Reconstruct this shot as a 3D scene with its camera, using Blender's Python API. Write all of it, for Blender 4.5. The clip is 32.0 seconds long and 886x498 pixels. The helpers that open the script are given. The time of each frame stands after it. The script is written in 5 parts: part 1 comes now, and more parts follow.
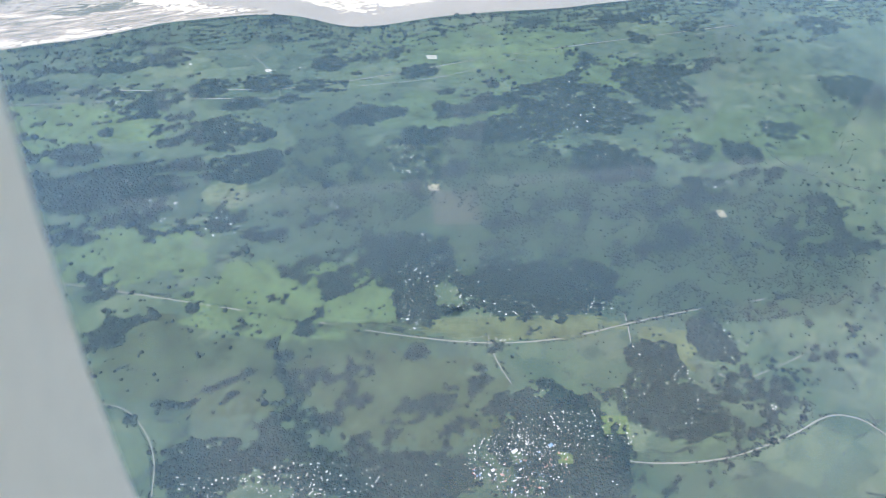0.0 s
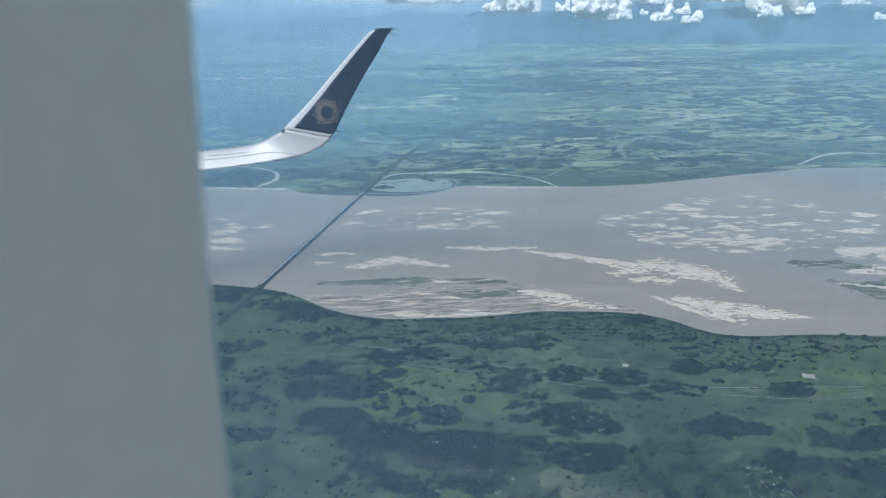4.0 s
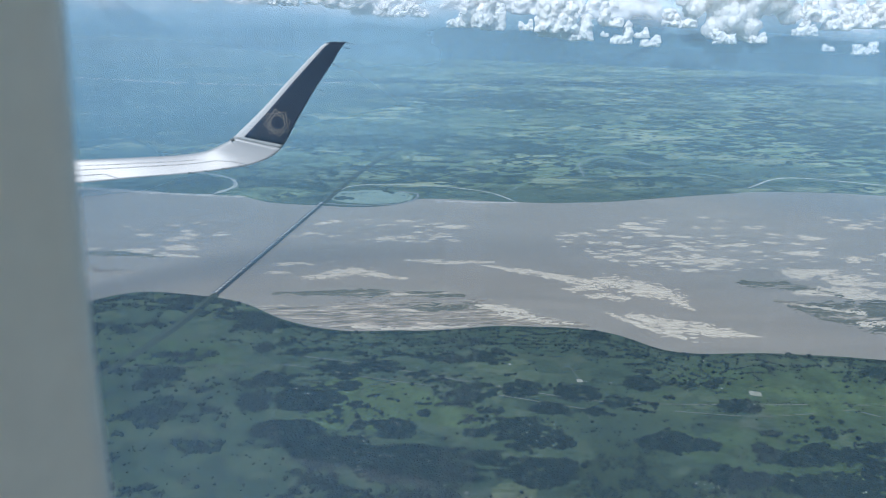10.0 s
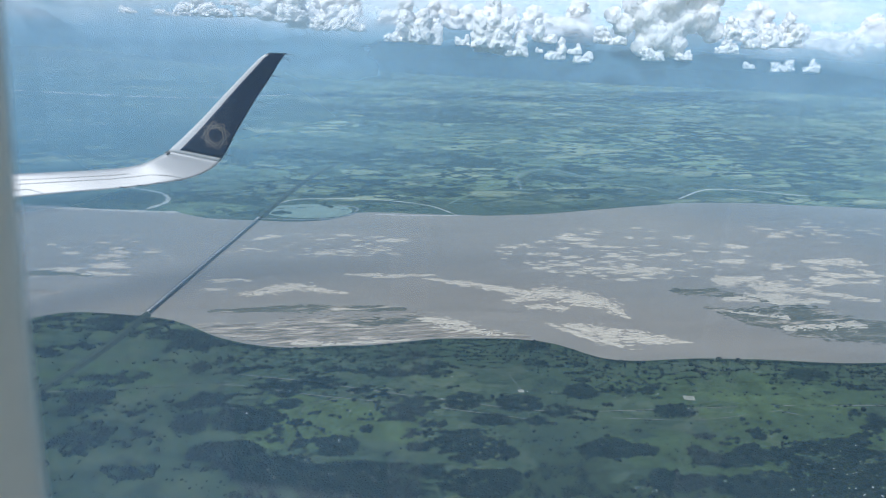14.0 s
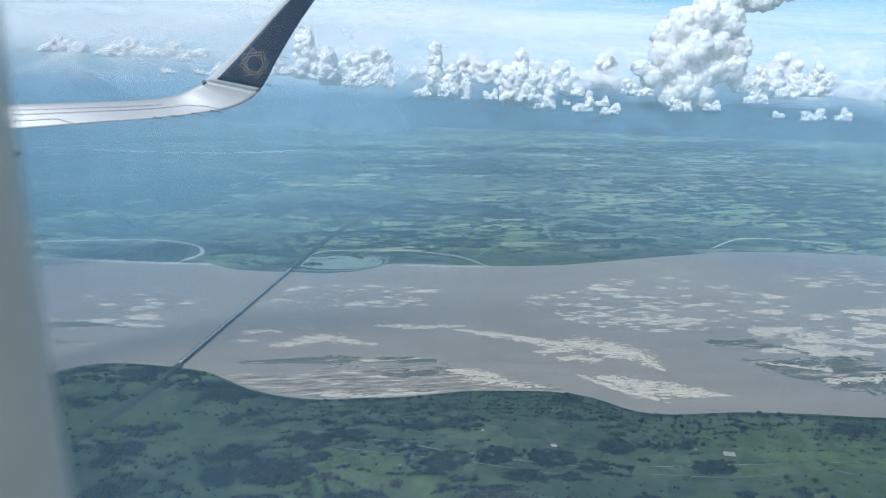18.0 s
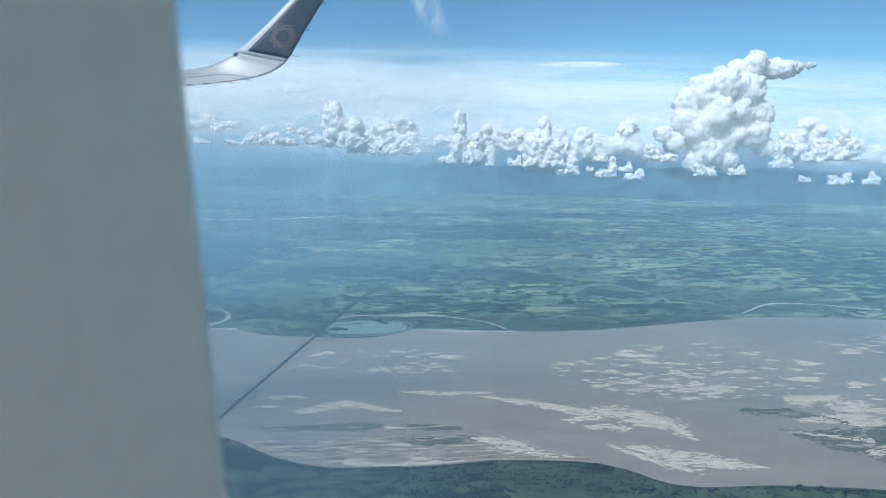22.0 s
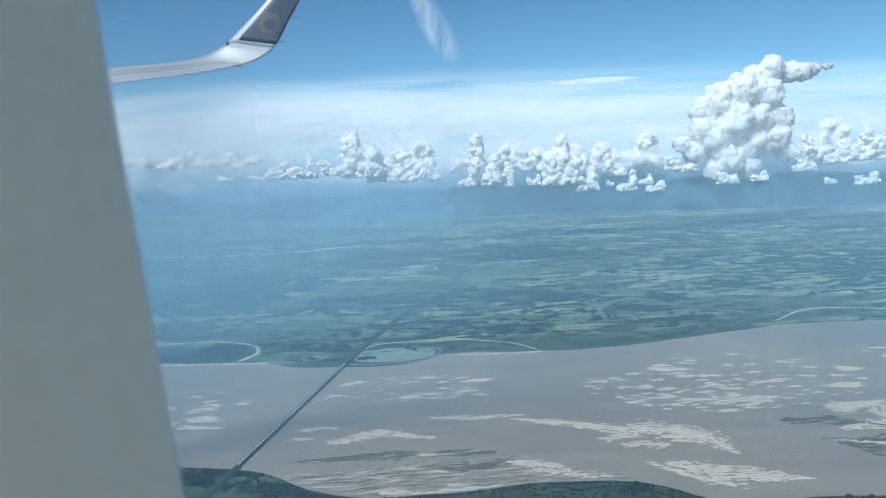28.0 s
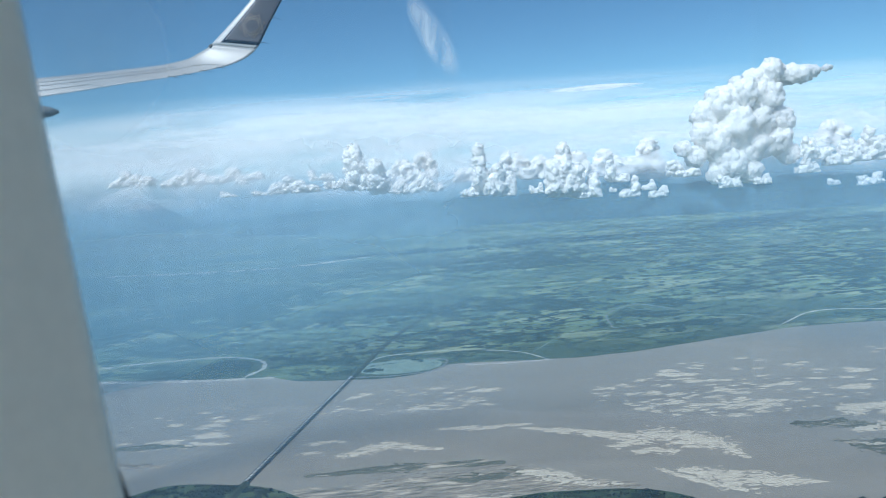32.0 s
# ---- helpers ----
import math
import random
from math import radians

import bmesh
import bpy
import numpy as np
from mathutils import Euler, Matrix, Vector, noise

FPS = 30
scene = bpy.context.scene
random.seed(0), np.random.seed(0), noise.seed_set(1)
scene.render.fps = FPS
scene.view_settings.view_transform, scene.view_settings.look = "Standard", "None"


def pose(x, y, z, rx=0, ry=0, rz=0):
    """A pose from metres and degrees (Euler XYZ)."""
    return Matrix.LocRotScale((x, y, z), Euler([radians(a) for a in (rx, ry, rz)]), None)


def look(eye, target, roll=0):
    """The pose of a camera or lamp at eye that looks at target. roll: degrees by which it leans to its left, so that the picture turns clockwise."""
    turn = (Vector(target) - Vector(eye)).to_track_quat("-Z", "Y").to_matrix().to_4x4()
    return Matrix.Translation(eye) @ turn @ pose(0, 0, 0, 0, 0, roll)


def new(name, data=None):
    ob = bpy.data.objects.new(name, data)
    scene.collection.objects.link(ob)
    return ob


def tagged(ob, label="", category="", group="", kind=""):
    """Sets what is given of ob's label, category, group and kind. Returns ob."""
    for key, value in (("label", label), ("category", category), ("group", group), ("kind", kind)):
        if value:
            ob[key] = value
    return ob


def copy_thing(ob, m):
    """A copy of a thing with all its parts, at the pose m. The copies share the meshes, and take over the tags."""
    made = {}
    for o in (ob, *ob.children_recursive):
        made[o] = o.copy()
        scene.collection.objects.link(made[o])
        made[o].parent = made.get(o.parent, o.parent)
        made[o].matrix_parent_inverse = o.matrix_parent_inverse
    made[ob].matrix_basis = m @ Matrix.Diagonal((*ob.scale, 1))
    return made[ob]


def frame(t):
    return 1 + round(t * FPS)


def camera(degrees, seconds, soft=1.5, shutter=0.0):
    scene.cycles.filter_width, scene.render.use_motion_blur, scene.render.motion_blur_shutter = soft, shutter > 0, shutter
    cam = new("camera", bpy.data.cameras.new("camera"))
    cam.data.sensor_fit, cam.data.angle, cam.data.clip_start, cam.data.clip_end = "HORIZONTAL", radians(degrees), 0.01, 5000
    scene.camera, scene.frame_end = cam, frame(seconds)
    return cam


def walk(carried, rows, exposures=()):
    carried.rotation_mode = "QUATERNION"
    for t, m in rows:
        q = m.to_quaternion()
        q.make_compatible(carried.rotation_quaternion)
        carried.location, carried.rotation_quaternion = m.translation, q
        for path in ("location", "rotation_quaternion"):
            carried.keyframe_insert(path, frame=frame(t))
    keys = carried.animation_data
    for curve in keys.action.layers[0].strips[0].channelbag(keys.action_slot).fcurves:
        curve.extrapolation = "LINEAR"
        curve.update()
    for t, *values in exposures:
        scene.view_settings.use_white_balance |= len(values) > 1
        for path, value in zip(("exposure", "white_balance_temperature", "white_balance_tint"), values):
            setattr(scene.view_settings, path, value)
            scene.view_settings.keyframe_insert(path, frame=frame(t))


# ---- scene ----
LENS = 66
cam = camera(LENS, 32.0, soft=0.75)
cam.data.dof.use_dof = True
cam.data.dof.focus_distance = 400
cam.data.dof.aperture_fstop = 6.3

# seconds, x, y, z, turn to the left, tilt up, lean to the left
PATH = [
    (0, -0.133, 0.094, 200.168, -39.10, -45.25, 10.30),
    (0.5, -0.154, 0.067, 200.118, -36.32, -45.78, 8.55),
    (1, -0.162, 0.045, 200.082, -30.49, -38.69, 5.69),
    (1.5, -0.149, 0.060, 200.095, -28.49, -36.69, 4.14),
    (2, -0.125, 0.070, 200.129, -27.83, -34.70, 3.28),
    (2.5, -0.104, 0.081, 200.142, -24.49, -30.41, 13.04),
    (3, -0.087, 0.106, 200.159, -7.97, -24.97, -1.00),
    (3.5, -0.073, 0.080, 200.177, -2.86, -22.98, -2.57),
    (5.5, -0.040, -0.020, 200.184, -4.92, -23.08, 2.35),
    (6, -0.070, -0.158, 200.207, -3.53, -23.05, 1.59),
    (6.5, -0.048, -0.201, 200.213, -2.73, -23.25, 1.59),
    (7, -0.066, -0.226, 200.219, -1.49, -22.94, 0.86),
    (7.5, -0.045, -0.223, 200.221, -1.15, -22.89, 0.80),
    (8, -0.077, -0.220, 200.219, -0.81, -22.67, 0.60),
    (8.5, -0.075, -0.181, 200.212, -1.13, -22.38, 0.58),
    (9, -0.027, -0.076, 200.216, -1.77, -22.23, -0.37),
    (9.5, -0.022, -0.010, 200.204, -5.16, -22.19, 1.13),
    (10, -0.026, 0.042, 200.190, -6.34, -21.89, 1.57),
    (10.5, -0.031, 0.027, 200.194, -6.40, -21.83, 1.32),
    (11, -0.029, 0.019, 200.194, -6.58, -22.05, 1.31),
    (11.5, -0.031, -0.020, 200.195, -6.31, -21.68, 1.05),
    (12, -0.050, -0.062, 200.212, -6.19, -21.35, 1.03),
    (12.5, -0.013, -0.036, 200.208, -6.68, -21.05, 1.27),
    (13, -0.030, -0.001, 200.187, -7.58, -20.70, 1.34),
    (13.5, -0.024, 0.041, 200.187, -8.43, -20.90, 1.54),
    (14, -0.040, 0.061, 200.183, -11.66, -20.60, 2.63),
    (14.5, -0.033, 0.046, 200.193, -11.60, -20.51, 2.83),
    (16.5, -0.062, 0.143, 200.040, -9.56, -18.86, 1.29),
    (17, -0.083, 0.150, 199.965, -9.89, -17.83, 1.76),
    (17.5, -0.077, 0.150, 199.885, -9.14, -17.13, 1.45),
    (18, -0.085, 0.150, 199.800, -8.88, -16.40, 1.51),
    (18.5, -0.099, 0.142, 199.727, -8.44, -14.95, 1.54),
    (19, -0.097, 0.113, 199.673, -8.05, -13.64, 1.41),
    (19.5, -0.109, 0.111, 199.638, -8.22, -13.34, 2.17),
    (20, -0.107, 0.126, 199.597, -8.01, -12.35, 1.70),
    (20.5, -0.099, 0.092, 199.573, -7.59, -12.15, 1.69),
    (21, -0.088, 0.066, 199.553, -7.29, -11.78, 1.42),
    (21.5, -0.078, 0.035, 199.532, -6.97, -11.41, 1.15),
    (22, -0.072, 0.005, 199.510, -6.63, -10.97, 0.90),
    (22.5, -0.063, 0.003, 199.493, -6.36, -10.62, 0.61),
    (23, -0.061, -0.005, 199.475, -6.45, -10.21, 0.42),
    (23.5, -0.053, 0.011, 199.463, -6.54, -10.00, 0.00),
    (24, -0.060, 0.008, 199.444, -6.15, -9.76, -0.44),
    (24.5, -0.043, -0.004, 199.433, -5.92, -9.34, -1.80),
    (25, -0.043, -0.036, 199.421, -6.12, -9.28, -1.69),
    (25.5, -0.026, 0.012, 199.412, -5.61, -9.06, -2.20),
    (27.5, 0.023, -0.067, 199.350, -4.56, -9.03, -2.83),
    (28, 0.023, -0.139, 199.338, -4.63, -8.93, -2.68),
    (28.5, 0.041, -0.148, 199.327, -4.45, -8.80, -2.95),
    (29, 0.040, -0.216, 199.308, -4.25, -8.48, -3.21),
    (29.5, 0.035, -0.174, 199.322, -4.69, -8.41, -3.58),
    (30, 0.036, -0.172, 199.327, -4.72, -8.44, -3.16),
    (30.5, 0.055, -0.182, 199.303, -4.27, -8.31, -4.07),
    (31, 0.065, -0.169, 199.294, -4.23, -8.21, -4.42),
    (31.5, 0.074, -0.168, 199.283, -4.11, -8.08, -4.67),
    (32, 0.082, -0.171, 199.284, -4.33, -8.04, -4.07),
]


def heading(turn, tilt):
    a, b = radians(turn), radians(tilt)
    return Vector((-math.sin(a) * math.cos(b), math.cos(a) * math.cos(b), math.sin(b)))


rows = []
for t, x, y, z, turn, tilt, lean in PATH:
    eye = Vector((x, y, z))
    rows.append((t, look(eye, eye + heading(turn, tilt) * 10, lean)))
walk(cam, rows, exposures=((0, 1.42, 6200, 16), (2, 1.33, 6250, 14), (3, 0.28, 5850, 10), (17, 0.17, 5780, 8), (22, 0.12, 5620, 5), (32, 0.10, 5580, 4)))

# ---------------------------------------------------------------- light
SUN_EL, SUN_AZ = 50.0, 222.0      # height, and compass bearing from +y over +x
world = bpy.data.worlds.new("world")
scene.world = world
world.use_nodes = True
wn, wl = world.node_tree.nodes, world.node_tree.links
bg = wn["Background"]
sky = wn.new("ShaderNodeTexSky")
sky.sky_type = "NISHITA"
sky.sun_disc = False
sky.sun_elevation = radians(SUN_EL)
sky.sun_rotation = radians(SUN_AZ)
sky.altitude = 4000
sky.air_density, sky.dust_density, sky.ozone_density = 1.0, 0.1, 1.6
tc, sep, mx, comb = (wn.new("ShaderNodeTexCoord"), wn.new("ShaderNodeSeparateXYZ"),
                     wn.new("ShaderNodeMath"), wn.new("ShaderNodeCombineXYZ"))
mx.operation, mx.inputs[1].default_value = "MAXIMUM", 0.05
wl.new(tc.outputs["Generated"], sep.inputs[0])
wl.new(sep.outputs[0], comb.inputs[0])
wl.new(sep.outputs[1], comb.inputs[1])
wl.new(sep.outputs[2], mx.inputs[0])
wl.new(mx.outputs[0], comb.inputs[2])
wl.new(comb.outputs[0], sky.inputs["Vector"])
tone = wn.new("ShaderNodeMix")
tone.data_type, tone.blend_type = "RGBA", "MULTIPLY"
tone.inputs[0].default_value, tone.inputs[7].default_value = 1.0, (0.80, 1.0, 0.97, 1)
wl.new(sky.outputs[0], tone.inputs[6])
wl.new(tone.outputs[2], bg.inputs[0])
bg.inputs[1].default_value = 0.096

sun = new("sun", bpy.data.lights.new("sun", "SUN"))
sun.data.energy, sun.data.angle, sun.data.color = 3.6, radians(0.53), (1.0, 0.96, 0.9)
az, el = radians(SUN_AZ), radians(SUN_EL)
to_sun = Vector((math.sin(az) * math.cos(el), math.cos(az) * math.cos(el), math.sin(el)))
sun.matrix_world = look(to_sun * 500 + Vector((0, 0, 200)), (0, 0, 200))


# ---------------------------------------------------------------- materials
class Mat:
    """A node material with short ways to add nodes."""

    def __init__(self, name, rough=0.7, metal=0.0, spec=0.5):
        self.m = bpy.data.materials.new(name)
        self.m.use_nodes = True
        self.n, self.l = self.m.node_tree.nodes, self.m.node_tree.links
        self.b = self.n["Principled BSDF"]
        self.b.inputs["Roughness"].default_value = rough
        self.b.inputs["Metallic"].default_value = metal
        self.b.inputs["Specular IOR Level"].default_value = spec

    def add(self, node_kind, **props):
        node = self.n.new("ShaderNode" + node_kind)
        for k, v in props.items():
            if k == "blend":
                node.blend_type = v
            elif k == "op":
                node.operation = v
            elif k == "kind":
                node.data_type = v
        return node

    def coords(self, scale=(1, 1, 1), spin=0.0):
        g, mp = self.add("NewGeometry"), self.add("Mapping")
        self.l.new(g.outputs["Position"], mp.inputs["Vector"])
        mp.inputs["Scale"].default_value = scale
        mp.inputs["Rotation"].default_value = (0, 0, radians(spin))
        return mp.outputs[0]

    def noise(self, vec, scale, detail=4, rough=0.55, distort=0.0):
        n = self.add("TexNoise")
        self.l.new(vec, n.inputs["Vector"])
        n.inputs["Scale"].default_value = scale
        n.inputs["Detail"].default_value = detail
        n.inputs["Roughness"].default_value = rough
        n.inputs["Distortion"].default_value = distort
        return n.outputs["Fac"]

    def cells(self, vec, scale, want="Color", feature="F1"):
        n = self.add("TexVoronoi")
        n.feature = feature
        self.l.new(vec, n.inputs["Vector"])
        n.inputs["Scale"].default_value = scale
        return n.outputs[want]

    def ramp(self, fac, *stops):
        n = self.add("ValToRGB")
        e = n.color_ramp.elements
        while len(e) < len(stops):
            e.new(0.5)
        for el_, (p, c) in zip(e, stops):
            el_.position = p
            el_.color = (*c, 1) if len(c) == 3 else c
        self.l.new(fac, n.inputs[0])
        return n.outputs[0]

    def mix(self, fac, a, b, blend="MIX"):
        n = self.add("Mix", kind="RGBA", blend=blend)
        for v, i in ((fac, 0), (a, 6), (b, 7)):
            if isinstance(v, (int, float)):
                n.inputs[i].default_value = v
            elif isinstance(v, tuple):
                n.inputs[i].default_value = (*v, 1)
            else:
                self.l.new(v, n.inputs[i])
        return n.outputs[2]

    def math(self, op, a, b=0.0):
        n = self.add("Math", op=op)
        for v, i in ((a, 0), (b, 1)):
            if isinstance(v, (int, float)):
                n.inputs[i].default_value = v
            else:
                self.l.new(v, n.inputs[i])
        return n.outputs[0]

    def color(self, out):
        if isinstance(out, tuple):
            self.b.inputs["Base Color"].default_value = (*out, 1)
        else:
            self.l.new(out, self.b.inputs["Base Color"])
        return self

    def rough(self, out):
        self.l.new(out, self.b.inputs["Roughness"])

    def bump(self, height, strength=0.3, distance=0.1):
        n = self.add("Bump")
        n.inputs["Strength"].default_value = strength
        n.inputs["Distance"].default_value = distance
        self.l.new(height, n.inputs["Height"])
        self.l.new(n.outputs[0], self.b.inputs["Normal"])

    def clear(self, alpha):
        """Lets light through where alpha is low."""
        if isinstance(alpha, (int, float)):
            self.b.inputs["Alpha"].default_value = alpha
        else:
            self.l.new(alpha, self.b.inputs["Alpha"])
        return self


def plain(name, rgb, rough=0.6, metal=0.0, grain=40.0, amount=0.12, spec=0.5):
    m = Mat(name, rough, metal, spec)
    v = m.coords()
    f = m.noise(v, grain, 5)
    lo = tuple(c * (1 - amount) for c in rgb)
    hi = tuple(min(1, c * (1 + amount)) for c in rgb)
    m.color(m.ramp(f, (0.3, lo), (0.7, hi)))
    return m.m


def make_ground():
    m = Mat("farmland", 0.95, spec=0.1)
    flat = m.coords((1, 1, 0))
    sp, sp2 = m.add("SeparateColor"), m.add("SeparateColor")
    bent = m.add("VectorMath", op="ADD")
    wob = m.add("TexNoise")
    wob.inputs["Scale"].default_value, wob.inputs["Detail"].default_value = 0.06, 3
    m.l.new(flat, wob.inputs["Vector"])
    sway = m.add("VectorMath", op="SCALE")
    sway.inputs["Scale"].default_value = 9.0
    m.l.new(wob.outputs["Color"], sway.inputs[0])
    m.l.new(flat, bent.inputs[0])
    m.l.new(sway.outputs[0], bent.inputs[1])

    def turned(scale, spin):
        mp = m.add("Mapping")
        m.l.new(bent.outputs[0], mp.inputs["Vector"])
        mp.inputs["Scale"].default_value, mp.inputs["Rotation"].default_value = scale, (0, 0, radians(spin))
        return mp.outputs[0]

    plots, small = turned((0.6, 1, 0), 14), turned((0.7, 1, 0), -20)
    m.l.new(m.cells(plots, 0.055), sp.inputs[0])
    m.l.new(m.cells(small, 0.17), sp2.inputs[0])
    # greens pulled towards blue, so part of the haze sits in these colours
    grass = m.ramp(sp.outputs[0], (0.0, (0.038, 0.064, 0.046)), (0.5, (0.065, 0.104, 0.063)), (1.0, (0.101, 0.144, 0.078)))
    crop = m.ramp(sp2.outputs[1], (0.0, (0.036, 0.062, 0.046)), (0.6, (0.072, 0.108, 0.063)), (1.0, (0.126, 0.152, 0.097)))
    base = m.mix(0.5, grass, crop)
    big = m.noise(flat, 0.012, 5, 0.6)
    base = m.mix(m.ramp(big, (0.46, (0, 0, 0)), (0.64, (0.6,) * 3)), base, (0.043, 0.072, 0.049))
    # hedges along plot edges, broken, and low scrub between
    brk = m.noise(flat, 0.11, 4, 0.6)
    hedge = m.math("MULTIPLY", m.ramp(m.cells(plots, 0.055, "Distance", "DISTANCE_TO_EDGE"), (0.018, (1, 1, 1)), (0.030, (0, 0, 0))), m.ramp(brk, (0.53, (0, 0, 0)), (0.57, (0.8,) * 3)))
    hedge2 = m.math("MULTIPLY", m.ramp(m.cells(small, 0.17, "Distance", "DISTANCE_TO_EDGE"), (0.03, (1, 1, 1)), (0.06, (0, 0, 0))), m.ramp(brk, (0.57, (0, 0, 0)), (0.62, (0.6,) * 3)))
    base = m.mix(m.math("MAXIMUM", hedge, hedge2), base, (0.020, 0.034, 0.031))
    scrub = m.noise(m.coords((0.7, 1, 0)), 0.42, 8, 0.72)
    base = m.mix(m.ramp(scrub, (0.63, (0, 0, 0)), (0.66, (0.8,) * 3)), base, (0.022, 0.036, 0.033))
    # the plain beyond the river: paddies cut up by dark tree belts
    far = m.add("SeparateXYZ")
    m.l.new(flat, far.inputs[0])
    depth = m.math("DIVIDE", far.outputs[1], 2000.0)
    away = m.ramp(depth, (0.285, (0, 0, 0)), (0.30, (1, 1, 1)))
    sp3, sp4 = m.add("SeparateColor"), m.add("SeparateColor")
    paddies, strips = turned((0.42, 1, 0), 6), turned((0.30, 1, 0), -5)
    m.l.new(m.cells(paddies, 0.040), sp3.inputs[0])
    m.l.new(m.cells(strips, 0.095), sp4.inputs[0])
    pale = m.ramp(sp3.outputs[0], (0.08, (0.082, 0.134, 0.098)), (0.25, (0.146, 0.216, 0.136)), (0.62, (0.205, 0.282, 0.166)), (0.92, (0.300, 0.350, 0.225)))
    fine = m.ramp(sp4.outputs[0], (0.08, (0.42, 0.50, 0.54)), (0.26, (0.95, 0.96, 0.97)), (1.0, (1.35, 1.30, 1.2)))
    pale = m.mix(0.6, pale, fine, "MULTIPLY")
    dark_zone = m.math("ADD", m.ramp(depth, (0.300, (0.30,) * 3), (0.35, (0.12,) * 3), (0.39, (0,) * 3)), m.noise(m.coords((0.4, 1, 0)), 0.018, 5, 0.6))
    pale = m.mix(m.ramp(dark_zone, (0.62, (0, 0, 0)), (0.74, (0.8,) * 3)), pale, (0.059, 0.094, 0.078))
    edges = m.ramp(m.cells(paddies, 0.040, "Distance", "DISTANCE_TO_EDGE"), (0.03, (1, 1, 1)), (0.07, (0, 0, 0)))
    edges = m.math("MULTIPLY", edges, m.ramp(m.noise(flat, 0.04, 4, 0.6), (0.42, (0,) * 3), (0.52, (0.85,) * 3)))
    pale = m.mix(edges, pale, (0.035, 0.063, 0.058))
    broad = m.noise(m.coords((0.45, 1.0, 0), 5), 0.0075, 5, 0.6)
    pale = m.mix(m.ramp(broad, (0.46, (0, 0, 0)), (0.60, (0.72,) * 3)), pale, (0.070, 0.118, 0.094))
    base = m.mix(away, base, pale)
    wide = m.noise(m.coords((0.35, 1.0, 0), 6), 0.011, 4, 0.5)
    belts = m.noise(m.coords((0.30, 1.0, 0), 4), 0.085, 8, 0.66, 0.4)
    belts = m.math("ADD", belts, m.math("MULTIPLY", m.math("SUBTRACT", wide, 0.5), 0.5))
    belts = m.ramp(belts, (0.540, (0, 0, 0)), (0.552, (1, 1, 1)))
    beyond = m.ramp(depth, (0.46, (0, 0, 0)), (0.60, (1, 1, 1)))
    base = m.mix(m.math("MULTIPLY", belts, beyond), base, (0.029, 0.054, 0.045))
    bare = m.noise(m.coords((0.4, 1, 0)), 0.05, 6, 0.6)
    base = m.mix(m.ramp(bare, (0.67, (0, 0, 0)), (0.72, (1, 1, 1))), base, (0.167, 0.164, 0.113))
    grain = m.noise(flat, 1.6, 6, 0.75)
    base = m.mix(0.5, base, m.ramp(grain, (0.32, (0.441, 0.433, 0.495)), (0.68, (1.12, 1.12, 1.08))), "MULTIPLY")
    m.color(base)
    return m.m


def make_field(name, rgb):
    """Grass or crops: uneven growth, darker damp hollows, a scatter of shrubs."""
    m = Mat(name, 0.95, spec=0.05)
    flat = m.coords((1, 1, 0))
    a = m.noise(flat, 0.09, 5, 0.6)
    b = m.noise(m.coords((0.5, 1, 0), 20), 0.7, 6, 0.7)
    c = m.noise(flat, 2.4, 4, 0.7)
    thin, lush = tuple(v * 0.66 for v in rgb), tuple(v * 1.25 for v in rgb)
    base = m.ramp(a, (0.32, thin), (0.5, rgb), (0.68, lush))
    base = m.mix(0.5, base, m.ramp(b, (0.34, (0.608, 0.616, 0.701)), (0.62, (1.1, 1.1, 1.05))), "MULTIPLY")
    base = m.mix(0.6, base, m.ramp(c, (0.34, (0.539, 0.549, 0.618)), (0.66, (1.15, 1.15, 1.1))), "MULTIPLY")
    dots = m.math("MULTIPLY", m.ramp(m.cells(flat, 0.42, "Distance"), (0.16, (1, 1, 1)), (0.24, (0, 0, 0))), m.ramp(m.noise(flat, 0.14, 3), (0.46, (0,) * 3), (0.54, (0.85,) * 3)))
    m.color(m.mix(dots, base, (0.022, 0.036, 0.031)))
    return m.m


def make_water():
    m = Mat("silty_water", 0.36, spec=0.3)
    v = m.coords((0.25, 1, 0))
    f = m.noise(v, 0.03, 8, 0.66, 1.2)
    m.color(m.ramp(f, (0.3, (0.240, 0.216, 0.176)), (0.7, (0.305, 0.274, 0.222))))
    m.bump(m.noise(m.coords((0.6, 1, 0)), 1.5, 4), 0.05, 0.05)
    return m.m


def make_sand():
    m = Mat("river_sand", 0.95, spec=0.1)
    v = m.coords((0.22, 1, 0), 6)
    f = m.noise(v, 0.30, 9, 0.72, 0.6)
    wet = m.ramp(f, (0.34, (0.30, 0.27, 0.22)), (0.41, (0.50, 0.445, 0.350)), (0.49, (0.66, 0.595, 0.475)), (0.53, (0.36, 0.325, 0.265)), (0.57, (0.64, 0.575, 0.455)), (0.66, (0.42, 0.38, 0.31)))
    s = m.add("SeparateXYZ")
    m.l.new(m.coords(), s.inputs[0])
    dry = m.ramp(m.math("MULTIPLY", s.outputs[2], 2.0), (0.25, (0, 0, 0)), (0.35, (1, 1, 1)))
    m.color(m.mix(dry, (0.27, 0.245, 0.195), wet))
    return m.m


def make_streaked():
    m = Mat("streaked_mud", 0.95, spec=0.1)
    v = m.coords((0.16, 1, 0), 5)
    f = m.noise(v, 0.3, 8, 0.7, 0.8)
    m.color(m.ramp(f, (0.36, (0.13, 0.13, 0.105)), (0.45, (0.22, 0.20, 0.165)), (0.54, (0.33, 0.29, 0.23)), (0.61, (0.58, 0.505, 0.395))))
    return m.m


